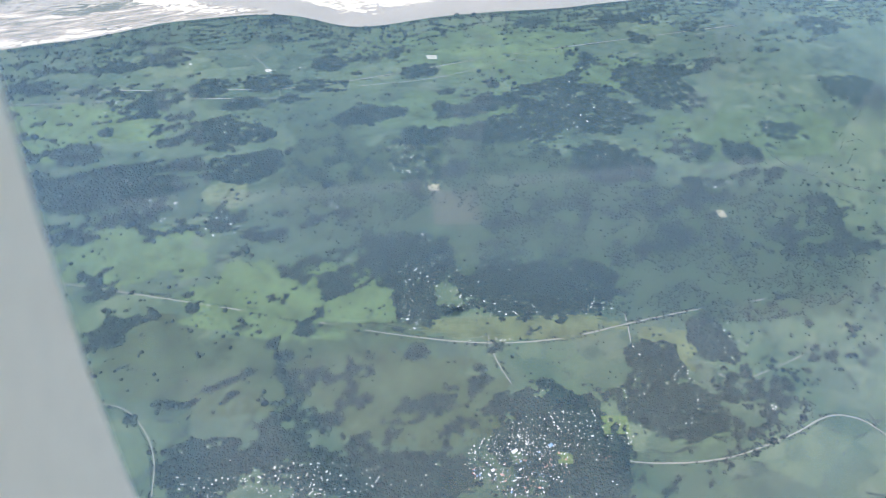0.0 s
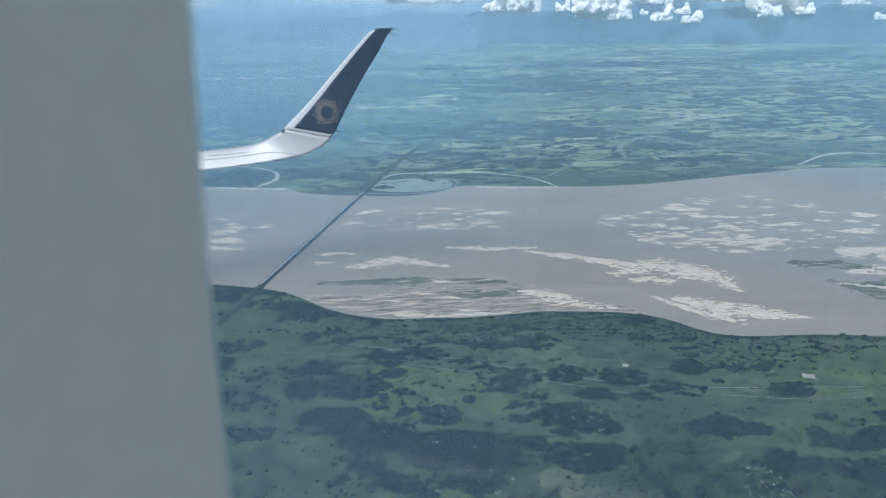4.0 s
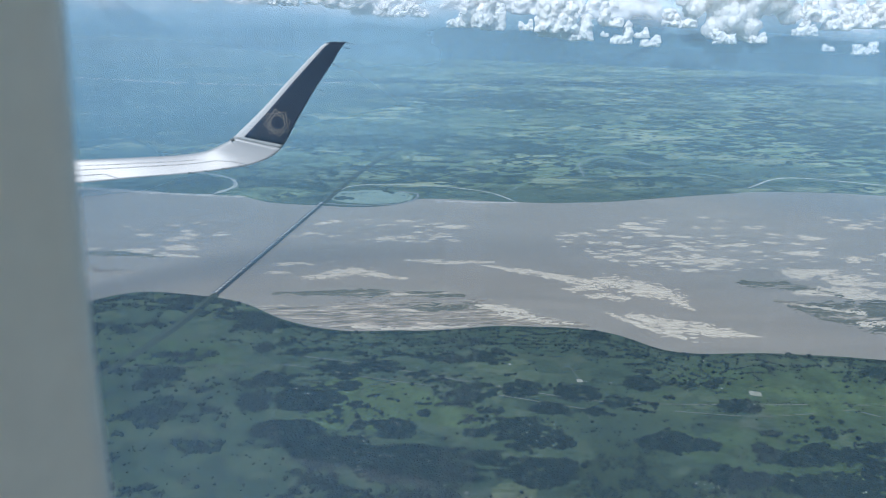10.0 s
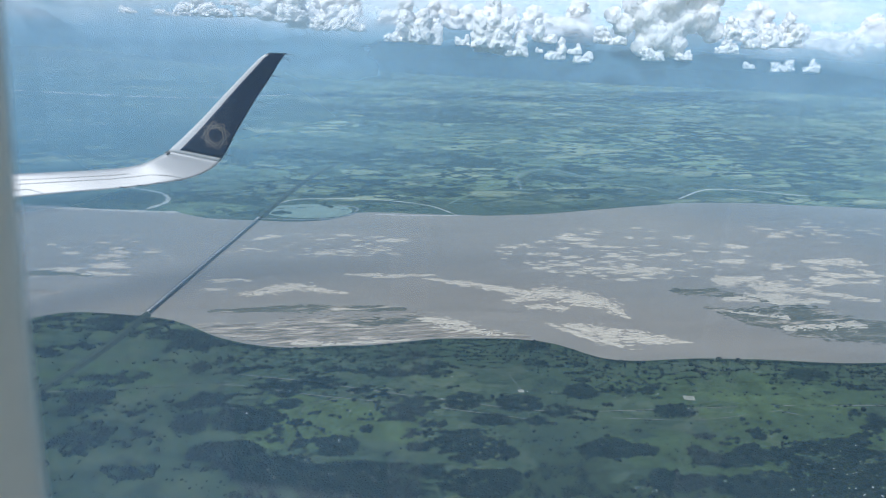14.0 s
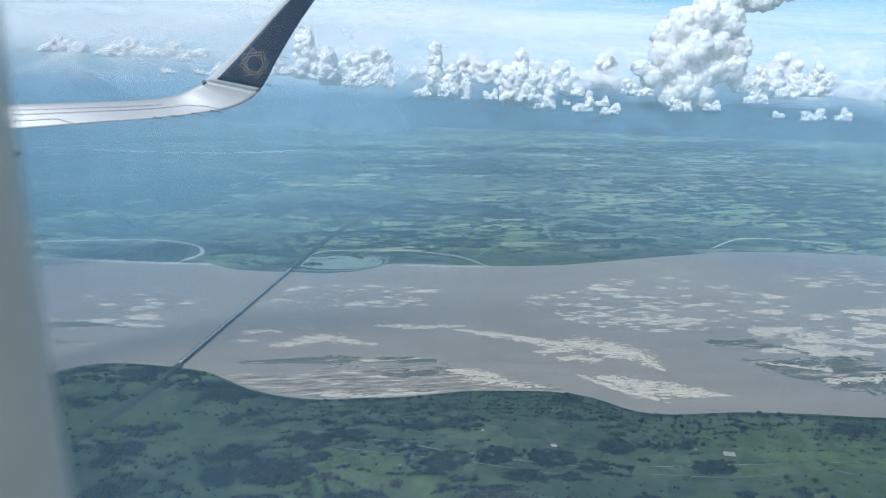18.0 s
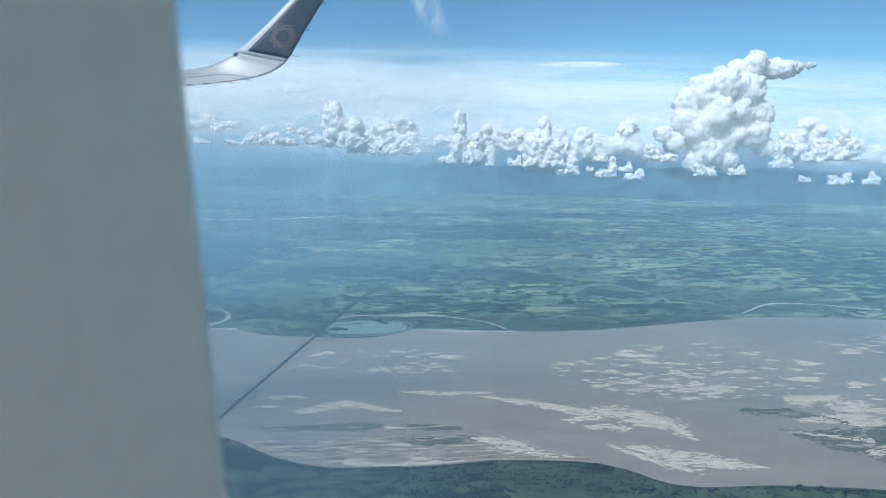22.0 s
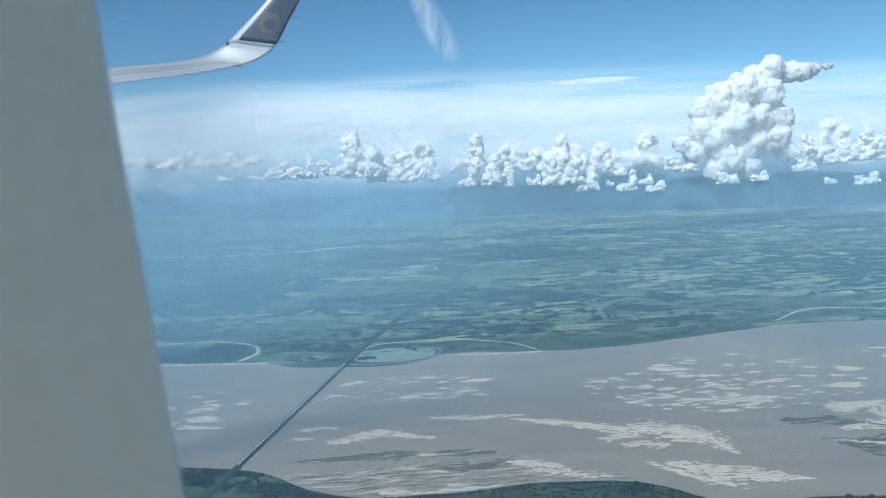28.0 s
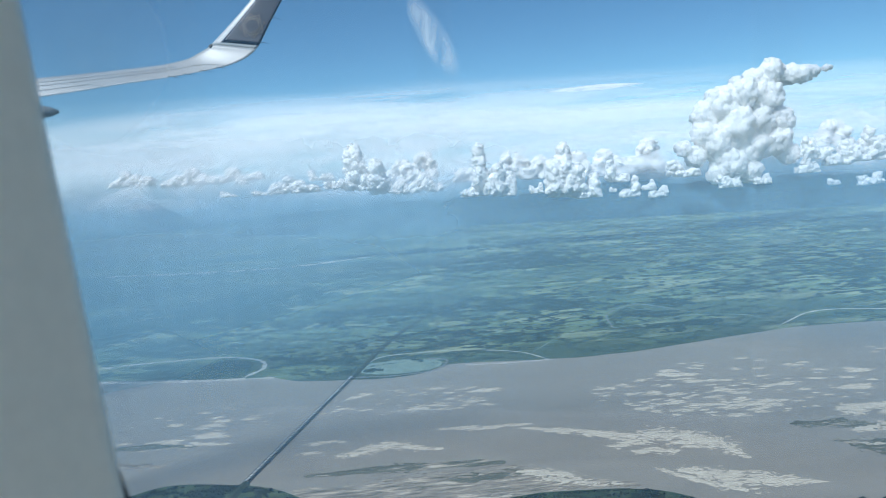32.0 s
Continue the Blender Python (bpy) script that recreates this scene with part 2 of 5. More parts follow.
def make_scrub():
    m = Mat("island_scrub", 0.95, spec=0.1)
    v = m.coords((0.25, 1, 0), 6)
    f = m.noise(v, 0.12, 8, 0.68, 0.5)
    m.color(m.ramp(f, (0.36, (0.095, 0.105, 0.085)), (0.54, (0.145, 0.150, 0.120)), (0.58, (0.34, 0.30, 0.24)), (0.66, (0.56, 0.50, 0.40))))
    return m.m


def make_wood(name, dark, light):
    m = Mat(name, 0.95, spec=0.05)
    g = m.add("NewGeometry")
    m.color(m.ramp(g.outputs["Random Per Island"], (0.0, dark), (1.0, light)))
    return m.m


def make_haze_paint(top, rgb, radius, over=0.0, near=False):
    """Blue haze painted into a sheet's colour and alpha: clear at the ground, thickest between, thinning out above;
    denser towards the left of the plain.
    """
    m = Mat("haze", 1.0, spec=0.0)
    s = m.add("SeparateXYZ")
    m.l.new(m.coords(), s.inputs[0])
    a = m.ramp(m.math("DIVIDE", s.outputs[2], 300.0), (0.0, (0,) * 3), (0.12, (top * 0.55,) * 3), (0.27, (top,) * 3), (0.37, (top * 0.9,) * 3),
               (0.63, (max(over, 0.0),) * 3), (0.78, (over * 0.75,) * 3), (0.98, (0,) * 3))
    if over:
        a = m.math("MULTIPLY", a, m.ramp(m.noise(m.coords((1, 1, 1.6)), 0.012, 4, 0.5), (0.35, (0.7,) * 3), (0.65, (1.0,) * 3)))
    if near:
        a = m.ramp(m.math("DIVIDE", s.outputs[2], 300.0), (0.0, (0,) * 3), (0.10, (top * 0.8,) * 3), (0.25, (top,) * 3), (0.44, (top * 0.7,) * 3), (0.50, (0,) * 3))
    # more alpha on the left puts the brighter glare there into the sheet
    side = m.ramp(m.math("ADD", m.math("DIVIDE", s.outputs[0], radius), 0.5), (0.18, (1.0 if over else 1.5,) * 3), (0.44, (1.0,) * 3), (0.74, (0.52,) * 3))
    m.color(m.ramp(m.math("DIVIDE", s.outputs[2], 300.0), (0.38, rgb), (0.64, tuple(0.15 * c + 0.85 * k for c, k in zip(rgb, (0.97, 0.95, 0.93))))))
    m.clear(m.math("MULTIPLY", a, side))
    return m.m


def make_cloud(name, depth):
    m = Mat(name, 1.0, spec=0.0)
    v = m.coords()
    f = m.noise(v, 0.10, 7, 0.62)
    m.color(m.ramp(f, (0.3, (0.94, 0.905, 0.86)), (0.7, (0.98, 0.955, 0.92))))
    m.b.inputs["Subsurface Weight"].default_value = 1.0
    m.b.inputs["Subsurface Radius"].default_value = (1.0, 1.0, 1.0)
    m.b.inputs["Subsurface Scale"].default_value = depth
    return m.m


def make_veil(name, stretch, spin, scale, lo, hi, top, rgb=(0.97, 0.97, 0.97), through_=0.88):
    """A thin cloud sheet with gaps; it thins out towards its rim."""
    m = Mat(name, 1.0, spec=0.0)
    f = m.noise(m.coords(stretch, spin), scale, 7, 0.6, 0.4)
    a = m.ramp(f, (lo, (0, 0, 0)), (hi, (top,) * 3))
    tcn = m.add("TexCoord")
    gr = m.add("TexGradient")
    gr.gradient_type = "SPHERICAL"
    mp = m.add("Mapping")
    m.l.new(tcn.outputs["Object"], mp.inputs["Vector"])
    m.l.new(mp.outputs[0], gr.inputs["Vector"])
    edge = m.ramp(gr.outputs["Fac"], (0.0, (0, 0, 0)), (0.45, (1, 1, 1)))
    df, tr, cl = m.add("BsdfDiffuse"), m.add("BsdfTranslucent"), m.add("BsdfTransparent")
    df.inputs[0].default_value = tr.inputs[0].default_value = (*rgb, 1)
    body, both = m.add("MixShader"), m.add("MixShader")
    body.inputs[0].default_value = through_
    m.l.new(df.outputs[0], body.inputs[1])
    m.l.new(tr.outputs[0], body.inputs[2])
    m.l.new(m.math("MULTIPLY", a, edge), both.inputs[0])
    m.l.new(cl.outputs[0], both.inputs[1])
    m.l.new(body.outputs[0], both.inputs[2])
    m.l.new(both.outputs[0], m.n["Material Output"].inputs[0])
    return m.m


GROUND, WATER, SAND, SCRUB, STREAKED = make_ground(), make_water(), make_sand(), make_scrub(), make_streaked()
# crown greens turned bluish: haze put into the leaf colour
WOOD = make_wood("tree_crowns", (0.006, 0.014, 0.018), (0.034, 0.054, 0.048))
CLOUD, GREAT_CLOUD = make_cloud("cloud_white", 7.0), make_cloud("great_cloud_white", 26.0)
# bluer than forest: distance haze is put into the base colour
HAZY_HILL = plain("forested_hill", (0.020, 0.052, 0.072), 0.95, grain=0.02, amount=0.35, spec=0.05)
ROAD = plain("dusty_road", (0.17, 0.17, 0.14), 0.9, grain=0.8)
ASPHALT = plain("grey_road", (0.16, 0.16, 0.15), 0.9, grain=0.8)
STEEL = plain("bridge_steel", (0.15, 0.165, 0.17), 0.6, grain=2.0)
CONCRETE = plain("concrete", (0.36, 0.36, 0.35), 0.85, grain=2.0)
TIN = plain("tin_roof", (0.46, 0.46, 0.46), 0.5, grain=3.0)
RUST = plain("red_roof", (0.34, 0.17, 0.13), 0.7, grain=3.0)
BLUE = plain("blue_roof", (0.16, 0.27, 0.42), 0.6, grain=3.0)
LIME = plain("limewashed_wall", (0.46, 0.44, 0.40), 0.9, grain=3.0)
PAINT = plain("wing_paint", (0.42, 0.43, 0.44), 0.38, grain=9.0, amount=0.05)
WHITE = plain("white_paint", (0.60, 0.61, 0.62), 0.3, grain=9.0, amount=0.04)
NAVY = plain("navy_paint", (0.009, 0.018, 0.042), 0.35, grain=9.0, amount=0.1)
GOLD = plain("gold_line", (0.30, 0.25, 0.20), 0.5, grain=30, amount=0.1)
SEAM = plain("seam_rubber", (0.11, 0.11, 0.11), 0.8, grain=30)
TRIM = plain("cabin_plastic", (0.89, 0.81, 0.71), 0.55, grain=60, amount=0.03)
# darker copy of the cabin wall plastic, with its shade put into the colour
SHADED_PANEL = plain("window_wall_plastic", (0.25, 0.215, 0.155), 0.6, grain=60, amount=0.03)
# for the unseen walls, kept pale to bounce light onto the surround
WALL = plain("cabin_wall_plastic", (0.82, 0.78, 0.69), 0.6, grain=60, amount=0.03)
RUBBER = plain("gasket_rubber", (0.03, 0.03, 0.03), 0.7, grain=60)
# for the unseen floor, kept pale to throw sunlight upwards
BOUNCE_FLOOR = plain("cabin_floor", (0.60, 0.54, 0.45), 0.95, grain=80, amount=0.3)


# ---------------------------------------------------------------- mesh helpers
def finish(bm, smooth=True):
    bmesh.ops.recalc_face_normals(bm, faces=bm.faces)
    me = bpy.data.meshes.new("mesh")
    bm.to_mesh(me)
    bm.free()
    if smooth:
        for p in me.polygons:
            p.use_smooth = True
    return me


def part(name, bm, material, parent=None, label="", smooth=False):
    me = bm if isinstance(bm, bpy.types.Mesh) else finish(bm, smooth)
    if not me.materials:
        me.materials.append(material)
    ob = new(name, me)
    if parent is not None:
        ob.parent = parent
    return tagged(ob, label)


def anchor(name, at=(0, 0, 0)):
    ob = new(name)
    ob.location = at
    return ob


def box(bm, c, s, turn=0.0):
    m = Matrix.Translation(c) @ Matrix.Rotation(turn, 4, "Z") @ Matrix.Diagonal((*s, 1))
    bmesh.ops.create_cube(bm, size=1, matrix=m)
    return bm


def grid_mesh(name, xs, ys, zf):
    xs, ys = np.asarray(xs, float), np.asarray(ys, float)
    gx, gy = np.meshgrid(xs, ys)
    gz = zf(gx, gy)
    v = np.stack([gx.ravel(), gy.ravel(), gz.ravel()], 1)
    nx, ny = len(xs), len(ys)
    i = (np.arange(ny - 1)[:, None] * nx + np.arange(nx - 1)[None]).ravel()
    f = np.stack([i, i + 1, i + nx + 1, i + nx], 1)
    me = bpy.data.meshes.new(name)
    me.from_pydata(v.tolist(), [], f.tolist())
    return me


def curve_through(pts, n):
    """n points evenly along a smooth line through a few plan points."""
    p = np.asarray(pts, float)
    d = np.r_[0, np.cumsum(np.linalg.norm(np.diff(p, axis=0), axis=1))]
    k = len(p)
    t = np.linspace(0, d[-1], n)
    m = np.gradient(p, d, axis=0)
    j = np.clip(np.searchsorted(d, t) - 1, 0, k - 2)
    h = (d[j + 1] - d[j])[:, None]
    s = ((t - d[j]) / (d[j + 1] - d[j]))[:, None]
    return ((2 * s**3 - 3 * s**2 + 1) * p[j] + (s**3 - 2 * s**2 + s) * h * m[j]
            + (-2 * s**3 + 3 * s**2) * p[j + 1] + (s**3 - s**2) * h * m[j + 1])


def ribbon(name, pts, width, z, material, n=40, thick=0.05, wobble=0.0):
    """A strip along a plan line, with thickness."""
    p = curve_through(pts, n)
    d = np.gradient(p, axis=0)
    d /= np.linalg.norm(d, axis=1)[:, None]
    nrm = np.stack([-d[:, 1], d[:, 0]], 1)
    rng = np.random.RandomState(len(pts) * 7 + int(abs(p[0, 0])))
    w = width / 2 * (1 + wobble * rng.uniform(-1, 1, (n, 1)))
    l, r = p + nrm * w, p - nrm * w
    bm = bmesh.new()
    rowsv = [[bm.verts.new((*l[i], z)), bm.verts.new((*r[i], z)), bm.verts.new((*r[i], z - thick)), bm.verts.new((*l[i], z - thick))] for i in range(n)]
    for a, b in zip(rowsv, rowsv[1:]):
        for k in range(4):
            bm.faces.new((a[k], a[(k + 1) % 4], b[(k + 1) % 4], b[k]))
    return part(name, bm, material)


def fbm(x, y, seed=0, octaves=4):
    """Smooth value noise in 0..1 for arrays."""
    out, amp, tot = 0, 1.0, 0
    for o in range(octaves):
        xi, yi = np.floor(x).astype(int), np.floor(y).astype(int)
        fx, fy = x - xi, y - yi
        fx, fy = fx * fx * (3 - 2 * fx), fy * fy * (3 - 2 * fy)

        def h(i, j):
            n = (i * 374761393 + j * 668265263 + (seed + o) * 974711) & 0x7FFFFFFF
            n = ((n ^ (n >> 13)) * 1274126177) & 0x7FFFFFFF
            return ((n ^ (n >> 16)) & 0xFFFF) / 65535.0

        out = out + amp * ((h(xi, yi) * (1 - fx) + h(xi + 1, yi) * fx) * (1 - fy) + (h(xi, yi + 1) * (1 - fx) + h(xi + 1, yi + 1) * fx) * fy)
        tot += amp
        amp *= 0.5
        x, y = x * 2.03 + 17.1, y * 2.03 + 5.3
    return out / tot


# ---------------------------------------------------------------- land and river
def axis(near, far, step, grow):
    v, s = [0.0], step
    while v[-1] < far:
        if v[-1] > near:
            s *= grow
        v.append(v[-1] + s)
    return np.array(v)


half = axis(500, 4700, 20, 1.25)
xs = np.r_[-half[:0:-1], half]
ground = part("ground", grid_mesh("ground", xs, xs, lambda x, y: 0.0 * x), GROUND)
tagged(ground, "flat green farmland of small fields on a river plain", "ground", kind="structure")

NEAR_BANK = [(-900, 330), (-420, 372), (-197, 406), (-153, 427), (-122, 422), (-83, 406), (-57, 383), (-29, 369), (17, 364), (89, 366), (143, 355), (167, 334), (233, 325), (319, 310), (418, 297), (510, 262), (800, 200), (1500, 60)]
FAR_BANK = [(-900, 790), (-420, 690), (-264, 668), (-163, 640), (-122, 634), (-94, 616), (-53, 606), (-12, 600), (18, 605), (40, 621), (116, 614), (190, 608), (293, 622), (400, 640), (589, 612), (900, 560), (1600, 420)]


BANK_Y = curve_through(NEAR_BANK, 400)


def bank_at(x):
    return np.interp(x, BANK_Y[:, 0], BANK_Y[:, 1])


def river():
    n = 260
    a, b = curve_through(NEAR_BANK, n), curve_through(FAR_BANK, n)
    rng = np.random.RandomState(4)
    for line, amp in ((a, 1.6), (b, 2.0)):
        t = np.arange(n)
        line[:, 1] += amp * (fbm(t / 3.0, t * 0.0, 3, 3) - 0.5) * 2
    bm = bmesh.new()
    va = [bm.verts.new((*p, 0.12)) for p in a]
    vb = [bm.verts.new((*p, 0.12)) for p in b]
    lower = [bm.verts.new((*p, -0.3)) for p in a]
    for i in range(n - 1):
        bm.faces.new((va[i], va[i + 1], vb[i + 1], vb[i]))
        bm.faces.new((va[i], lower[i], lower[i + 1], va[i + 1]))
    ob = part("water", bm, WATER)
    return tagged(ob, "wide silty grey-brown braided river", "river", kind="structure")


river()


def islet(x, y, lx, ly, turn=0.0, material=None, name="sandbar", label="pale bare sandbar in the silty river", seed=0, h=0.9, ragged=0.5, parent=None, top=0.55, torn=1.0):
    """A low bar whose ragged shore is where it dips under the water, longer along the stream."""
    fine_ = (28 if name in ("meadow", "undergrowth") else 50) if lx > 15 else 15
    sx, sy = lx / fine_, ly / (fine_ * 0.45)
    nx_, ny_ = int(2.7 * lx / sx) + 1, int(2.9 * ly / sy) + 1
    u, v = np.meshgrid(np.linspace(-1.35, 1.35, nx_), np.linspace(-1.45, 1.45, ny_))
    px, py = u * lx, v * ly
    o = seed * 37.7 + abs(x) * 1.3
    warp = fbm(px / (lx * 0.5) + o, py / (ly * 0.9) + o, seed, 3) - 0.5
    f = 1 - (u ** 2 + (v + 0.9 * ragged * warp) ** 2)
    f = f + ragged * 4.6 * (fbm(px / max(lx * 0.30, 2.2) + o, py / max(ly * 0.30, 0.8) - o, seed + 5, 5) - 0.53)
    # fine tears in the shore, and narrow channels through the bar
    f = f + torn * 2.0 * (fbm(px / 5.5 + 0.35 * py + o, py / 2.4 - o, seed + 8, 4) - 0.5)
    rill = fbm(px / max(lx * 0.35, 4.0) - o, py / max(ly * 0.25, 1.6) + 0.06 * px + o, seed + 11, 3)
    f = f - torn * 1.6 * np.exp(-((rill - 0.5) / 0.022) ** 2)
    f = f - np.clip(np.abs(u) - 1.1, 0, 1) * 4 - np.clip(np.abs(v) - 1.15, 0, 1) * 4
    z = 0.12 + h * 0.4 * np.clip(f, -1.2, top) + 0.0012 * (seed % 50)
    ca, sa = math.cos(radians(turn)), math.sin(radians(turn))
    vv = np.stack([x + px * ca - py * sa, y + px * sa + py * ca, z], 2).reshape(-1, 3)
    i = (np.arange(ny_ - 1)[:, None] * nx_ + np.arange(nx_ - 1)[None]).ravel()
    q = np.stack([i, i + 1, i + nx_ + 1, i + nx_], 1)
    q = q[(z.ravel()[q] > 0.06).any(1)]
    used = np.unique(q)
    if not len(used):
        return None
    back = np.zeros(nx_ * ny_, int)
    back[used] = np.arange(len(used))
    me = bpy.data.meshes.new(name)
    me.from_pydata(vv[used].tolist(), [], back[q].tolist())
    for p_ in me.polygons:
        p_.use_smooth = True
    ob = part(name, me, material or SAND, parent)
    if parent is None:
        tagged(ob, label, "sandbar", "sandbars in the river")
    return ob


VEG = "low island of grey-green scrub and sand in the river"
PALE_BAR = "pale bare sandbar in the silty river"


def sandbar(strokes, material=None, name="sandbar", label=PALE_BAR, seed=0, torn=1.0, lift=0.0):
    """A low bar laid down by the current along a few tapering strokes (from, to, width at both ends), with a torn shore and rills."""
    st = np.array(strokes, float)
    pad = st[:, 4:].max()
    x0, x1 = st[:, (0, 2)].min() - pad, st[:, (0, 2)].max() + pad
    y0, y1 = st[:, (1, 3)].min() - pad, st[:, (1, 3)].max() + pad
    nx_, ny_ = int((x1 - x0) / 0.45) + 2, int((y1 - y0) / 0.6) + 2
    px, py = np.meshgrid(np.linspace(x0, x1, nx_), np.linspace(y0, y1, ny_))
    o = seed * 23.1
    wx = px + 2.4 * (fbm(px / 9 + o, py / 6 - o, seed, 3) - 0.5)
    wy = py + 3.4 * (fbm(px / 12 - o, py / 7 + o, seed + 3, 3) - 0.5)
    f = np.full(px.shape, -3.0)
    for ax, ay, bx, by, w0, w1 in st:
        dx, dy = bx - ax, by - ay
        t = np.clip(((wx - ax) * dx + (wy - ay) * dy) / (dx * dx + dy * dy), 0, 1)
        d = np.hypot((wx - ax - t * dx) * 0.8, wy - ay - t * dy)
        f = np.maximum(f, 1 - d / (0.52 * (w0 + (w1 - w0) * t)))
    f = f + torn * (2.0 * (fbm(px / 5.0 + o, py / 2.0, seed + 5, 4) - 0.5) + 1.1 * (fbm(px / 1.6, py / 1.1 + o, seed + 6, 2) - 0.5))
    slant = py + 0.22 * px
    rill = fbm(px / 15 + o, slant / 3.6, seed + 7, 3)
    f = f - torn * 1.5 * np.exp(-((rill - 0.5) / 0.022) ** 2)
    f = np.where(py < bank_at(px) + 1.2, -1.2, f)
    z = 0.12 + lift + 0.34 * np.clip(f, -1.2, 0.6) + 0.0012 * (seed % 40)
    i = (np.arange(ny_ - 1)[:, None] * nx_ + np.arange(nx_ - 1)[None]).ravel()
    q = np.stack([i, i + 1, i + nx_ + 1, i + nx_], 1)
    q = q[(z.ravel()[q] > 0.07).any(1)]
    used = np.unique(q)
    back = np.zeros(nx_ * ny_, int)
    back[used] = np.arange(len(used))
    me = bpy.data.meshes.new(name)
    me.from_pydata(np.stack([px, py, z], 2).reshape(-1, 3)[used].tolist(), [], back[q].tolist())
    for p_ in me.polygons:
        p_.use_smooth = True
    return tagged(part(name, me, material or SAND), label, "sandbar", "sandbars in the river")


sandbar([(-45.0, 443.5, -12.7, 454.8, 8.2, 14.6), (-12.7, 454.8, 22.5, 439.6, 14.6, 3.2)], label="pale lens-shaped sandbar in open water", seed=1)
sandbar([(25.7, 473.9, 47.1, 468.7, 3.7, 7.4), (47.1, 468.7, 89.8, 467.9, 10.1, 2.8)], label="narrow pale sandbar with a curved spit", seed=2)
sandbar([(82.2, 461.0, 111.7, 448.8, 2.7, 8.9), (111.7, 448.8, 151.2, 430.8, 10.6, 9.5), (127.8, 437.0, 145.4, 425.5, 3.4, 5.0)], seed=3)
sandbar([(136.7, 416.9, 169.0, 427.1, 8.0, 21.0), (169.0, 427.1, 187.7, 411.8, 22.7, 20.4), (147.7, 406.7, 169.8, 400.9, 7.8, 6.3)], seed=4)
sandbar([(189.6, 423.1, 202.2, 404.8, 10.7, 15.3), (202.2, 404.8, 207.8, 383.1, 15.3, 4.7)], seed=5)
sandbar([(168.8, 372.6, 189.5, 358.9, 11.1, 21.8), (188.8, 357.4, 216.8, 349.2, 23.0, 14.0), (216.8, 349.2, 234.6, 345.1, 12.6, 2.2)], label="large pale pointed sandbar near the bank", seed=6)
sandbar([(150.0, 381.0, 165.2, 363.8, 3.5, 4.6), (164.4, 361.6, 186.6, 344.6, 4.6, 3.2)], seed=7)
sandbar([(-66.9, 397.8, -9.7, 378.3, 12.0, 26.0), (-9.8, 386.0, 58.8, 384.0, 38.0, 38.0), (59.3, 382.0, 127.7, 363.9, 30.0, 7.0)], STREAKED, label="long streaked grey sandbar along the near bank", seed=8, torn=0.6)
sandbar([(70.0, 396.0, 92.0, 386.0, 6.0, 9.0), (84.0, 381.0, 122.0, 366.7, 9.0, 4.0)], label="pale sand ridge on the streaked near bar", seed=9, torn=1.6, lift=0.08)
sandbar([(-9.7, 371.2, 16.8, 365.5, 4.6, 4.4), (16.9, 366.9, 71.5, 365.1, 4.5, 5.2)], label="pale sand strip along the near bank", seed=10, torn=1.5, lift=0.08)
sandbar([(-64.6, 419.9, -10.3, 419.4, 3.7, 8.7), (-10.3, 417.7, 58.7, 412.3, 10.1, 5.0)], SCRUB, "scrub_island", label=VEG, seed=11, torn=0.5, lift=0.06)
sandbar([(7.5, 389.8, 39.7, 392.7, 5.0, 14.2), (39.7, 392.7, 65.4, 393.1, 12.9, 5.3)], SCRUB, "scrub_island", label=VEG, seed=12, torn=0.5, lift=0.06)
sandbar([(-218.9, 495.9, -192.0, 494.4, 6.1, 11.7), (-192.0, 494.4, -157.7, 488.0, 11.7, 5.4)], SCRUB, "scrub_island", label=VEG, seed=13, torn=0.5)
sandbar([(-158.6, 491.3, -130.3, 486.5, 8.8, 3.2)], seed=14)
sandbar([(-223.8, 471.5, -169.7, 459.6, 10.2, 6.0)], STREAKED, label="faint wet sandbar near the bridge", seed=15)
sandbar([(266.1, 420.4, 294.2, 414.7, 8.2, 15.0), (294.2, 414.7, 323.5, 398.1, 15.0, 6.5)], SCRUB, "scrub_island", label=VEG, seed=16, torn=0.5)
sandbar([(296.7, 404.6, 337.1, 404.5, 8.3, 18.4), (331.9, 397.3, 369.7, 393.4, 13.3, 6.0)], seed=17)
sandbar([(332.3, 417.0, 371.6, 413.1, 8.2, 10.2), (369.3, 410.3, 409.6, 391.4, 10.1, 8.0)], seed=18)
sandbar([(273.6, 392.0, 300.0, 370.9, 4.7, 24.5), (301.7, 373.3, 335.4, 367.2, 28.6, 41.0), (331.1, 361.8, 381.4, 341.9, 39.8, 32.6)], SCRUB, "scrub_island", label=VEG, seed=19, torn=0.5)
sandbar([(287.4, 383.5, 321.4, 371.2, 3.8, 7.0), (311.1, 357.4, 362.9, 355.1, 5.6, 10.7)], label="pale sand strip across the scrub island", seed=20, lift=0.12)
sandbar([(410.5, 469.2, 451.6, 464.3, 6.4, 17.4)], seed=21)
sandbar([(312.1, 435.9, 341.6, 438.6, 16.7, 10.2)], seed=22)
sandbar([(215.4, 472.2, 268.0, 458.0, 6.7, 10.5)], seed=23)


def bar_field(cx, cy, rx, ry, count, size, seed, turn=-4):
    rng = np.random.RandomState(seed)
    for i in range(count):
        while True:
            u, v = rng.uniform(-1, 1, 2)
            if u * u + v * v < 1:
                break
        l = size * rng.lognormal(0, 0.5)
        islet(cx + u * rx, cy + v * ry, l, l * rng.uniform(0.22, 0.5), turn + rng.uniform(-10, 10), SAND, seed=(seed * 100 + i) % 97, h=0.7, ragged=0.75, torn=0.45,
              label="small pale bar of bare sand in shallow water")


bar_field(2, 540, 72, 30, 70, 2.9, 21, -6)
bar_field(40, 520, 36, 10, 26, 3.4, 28, -5)
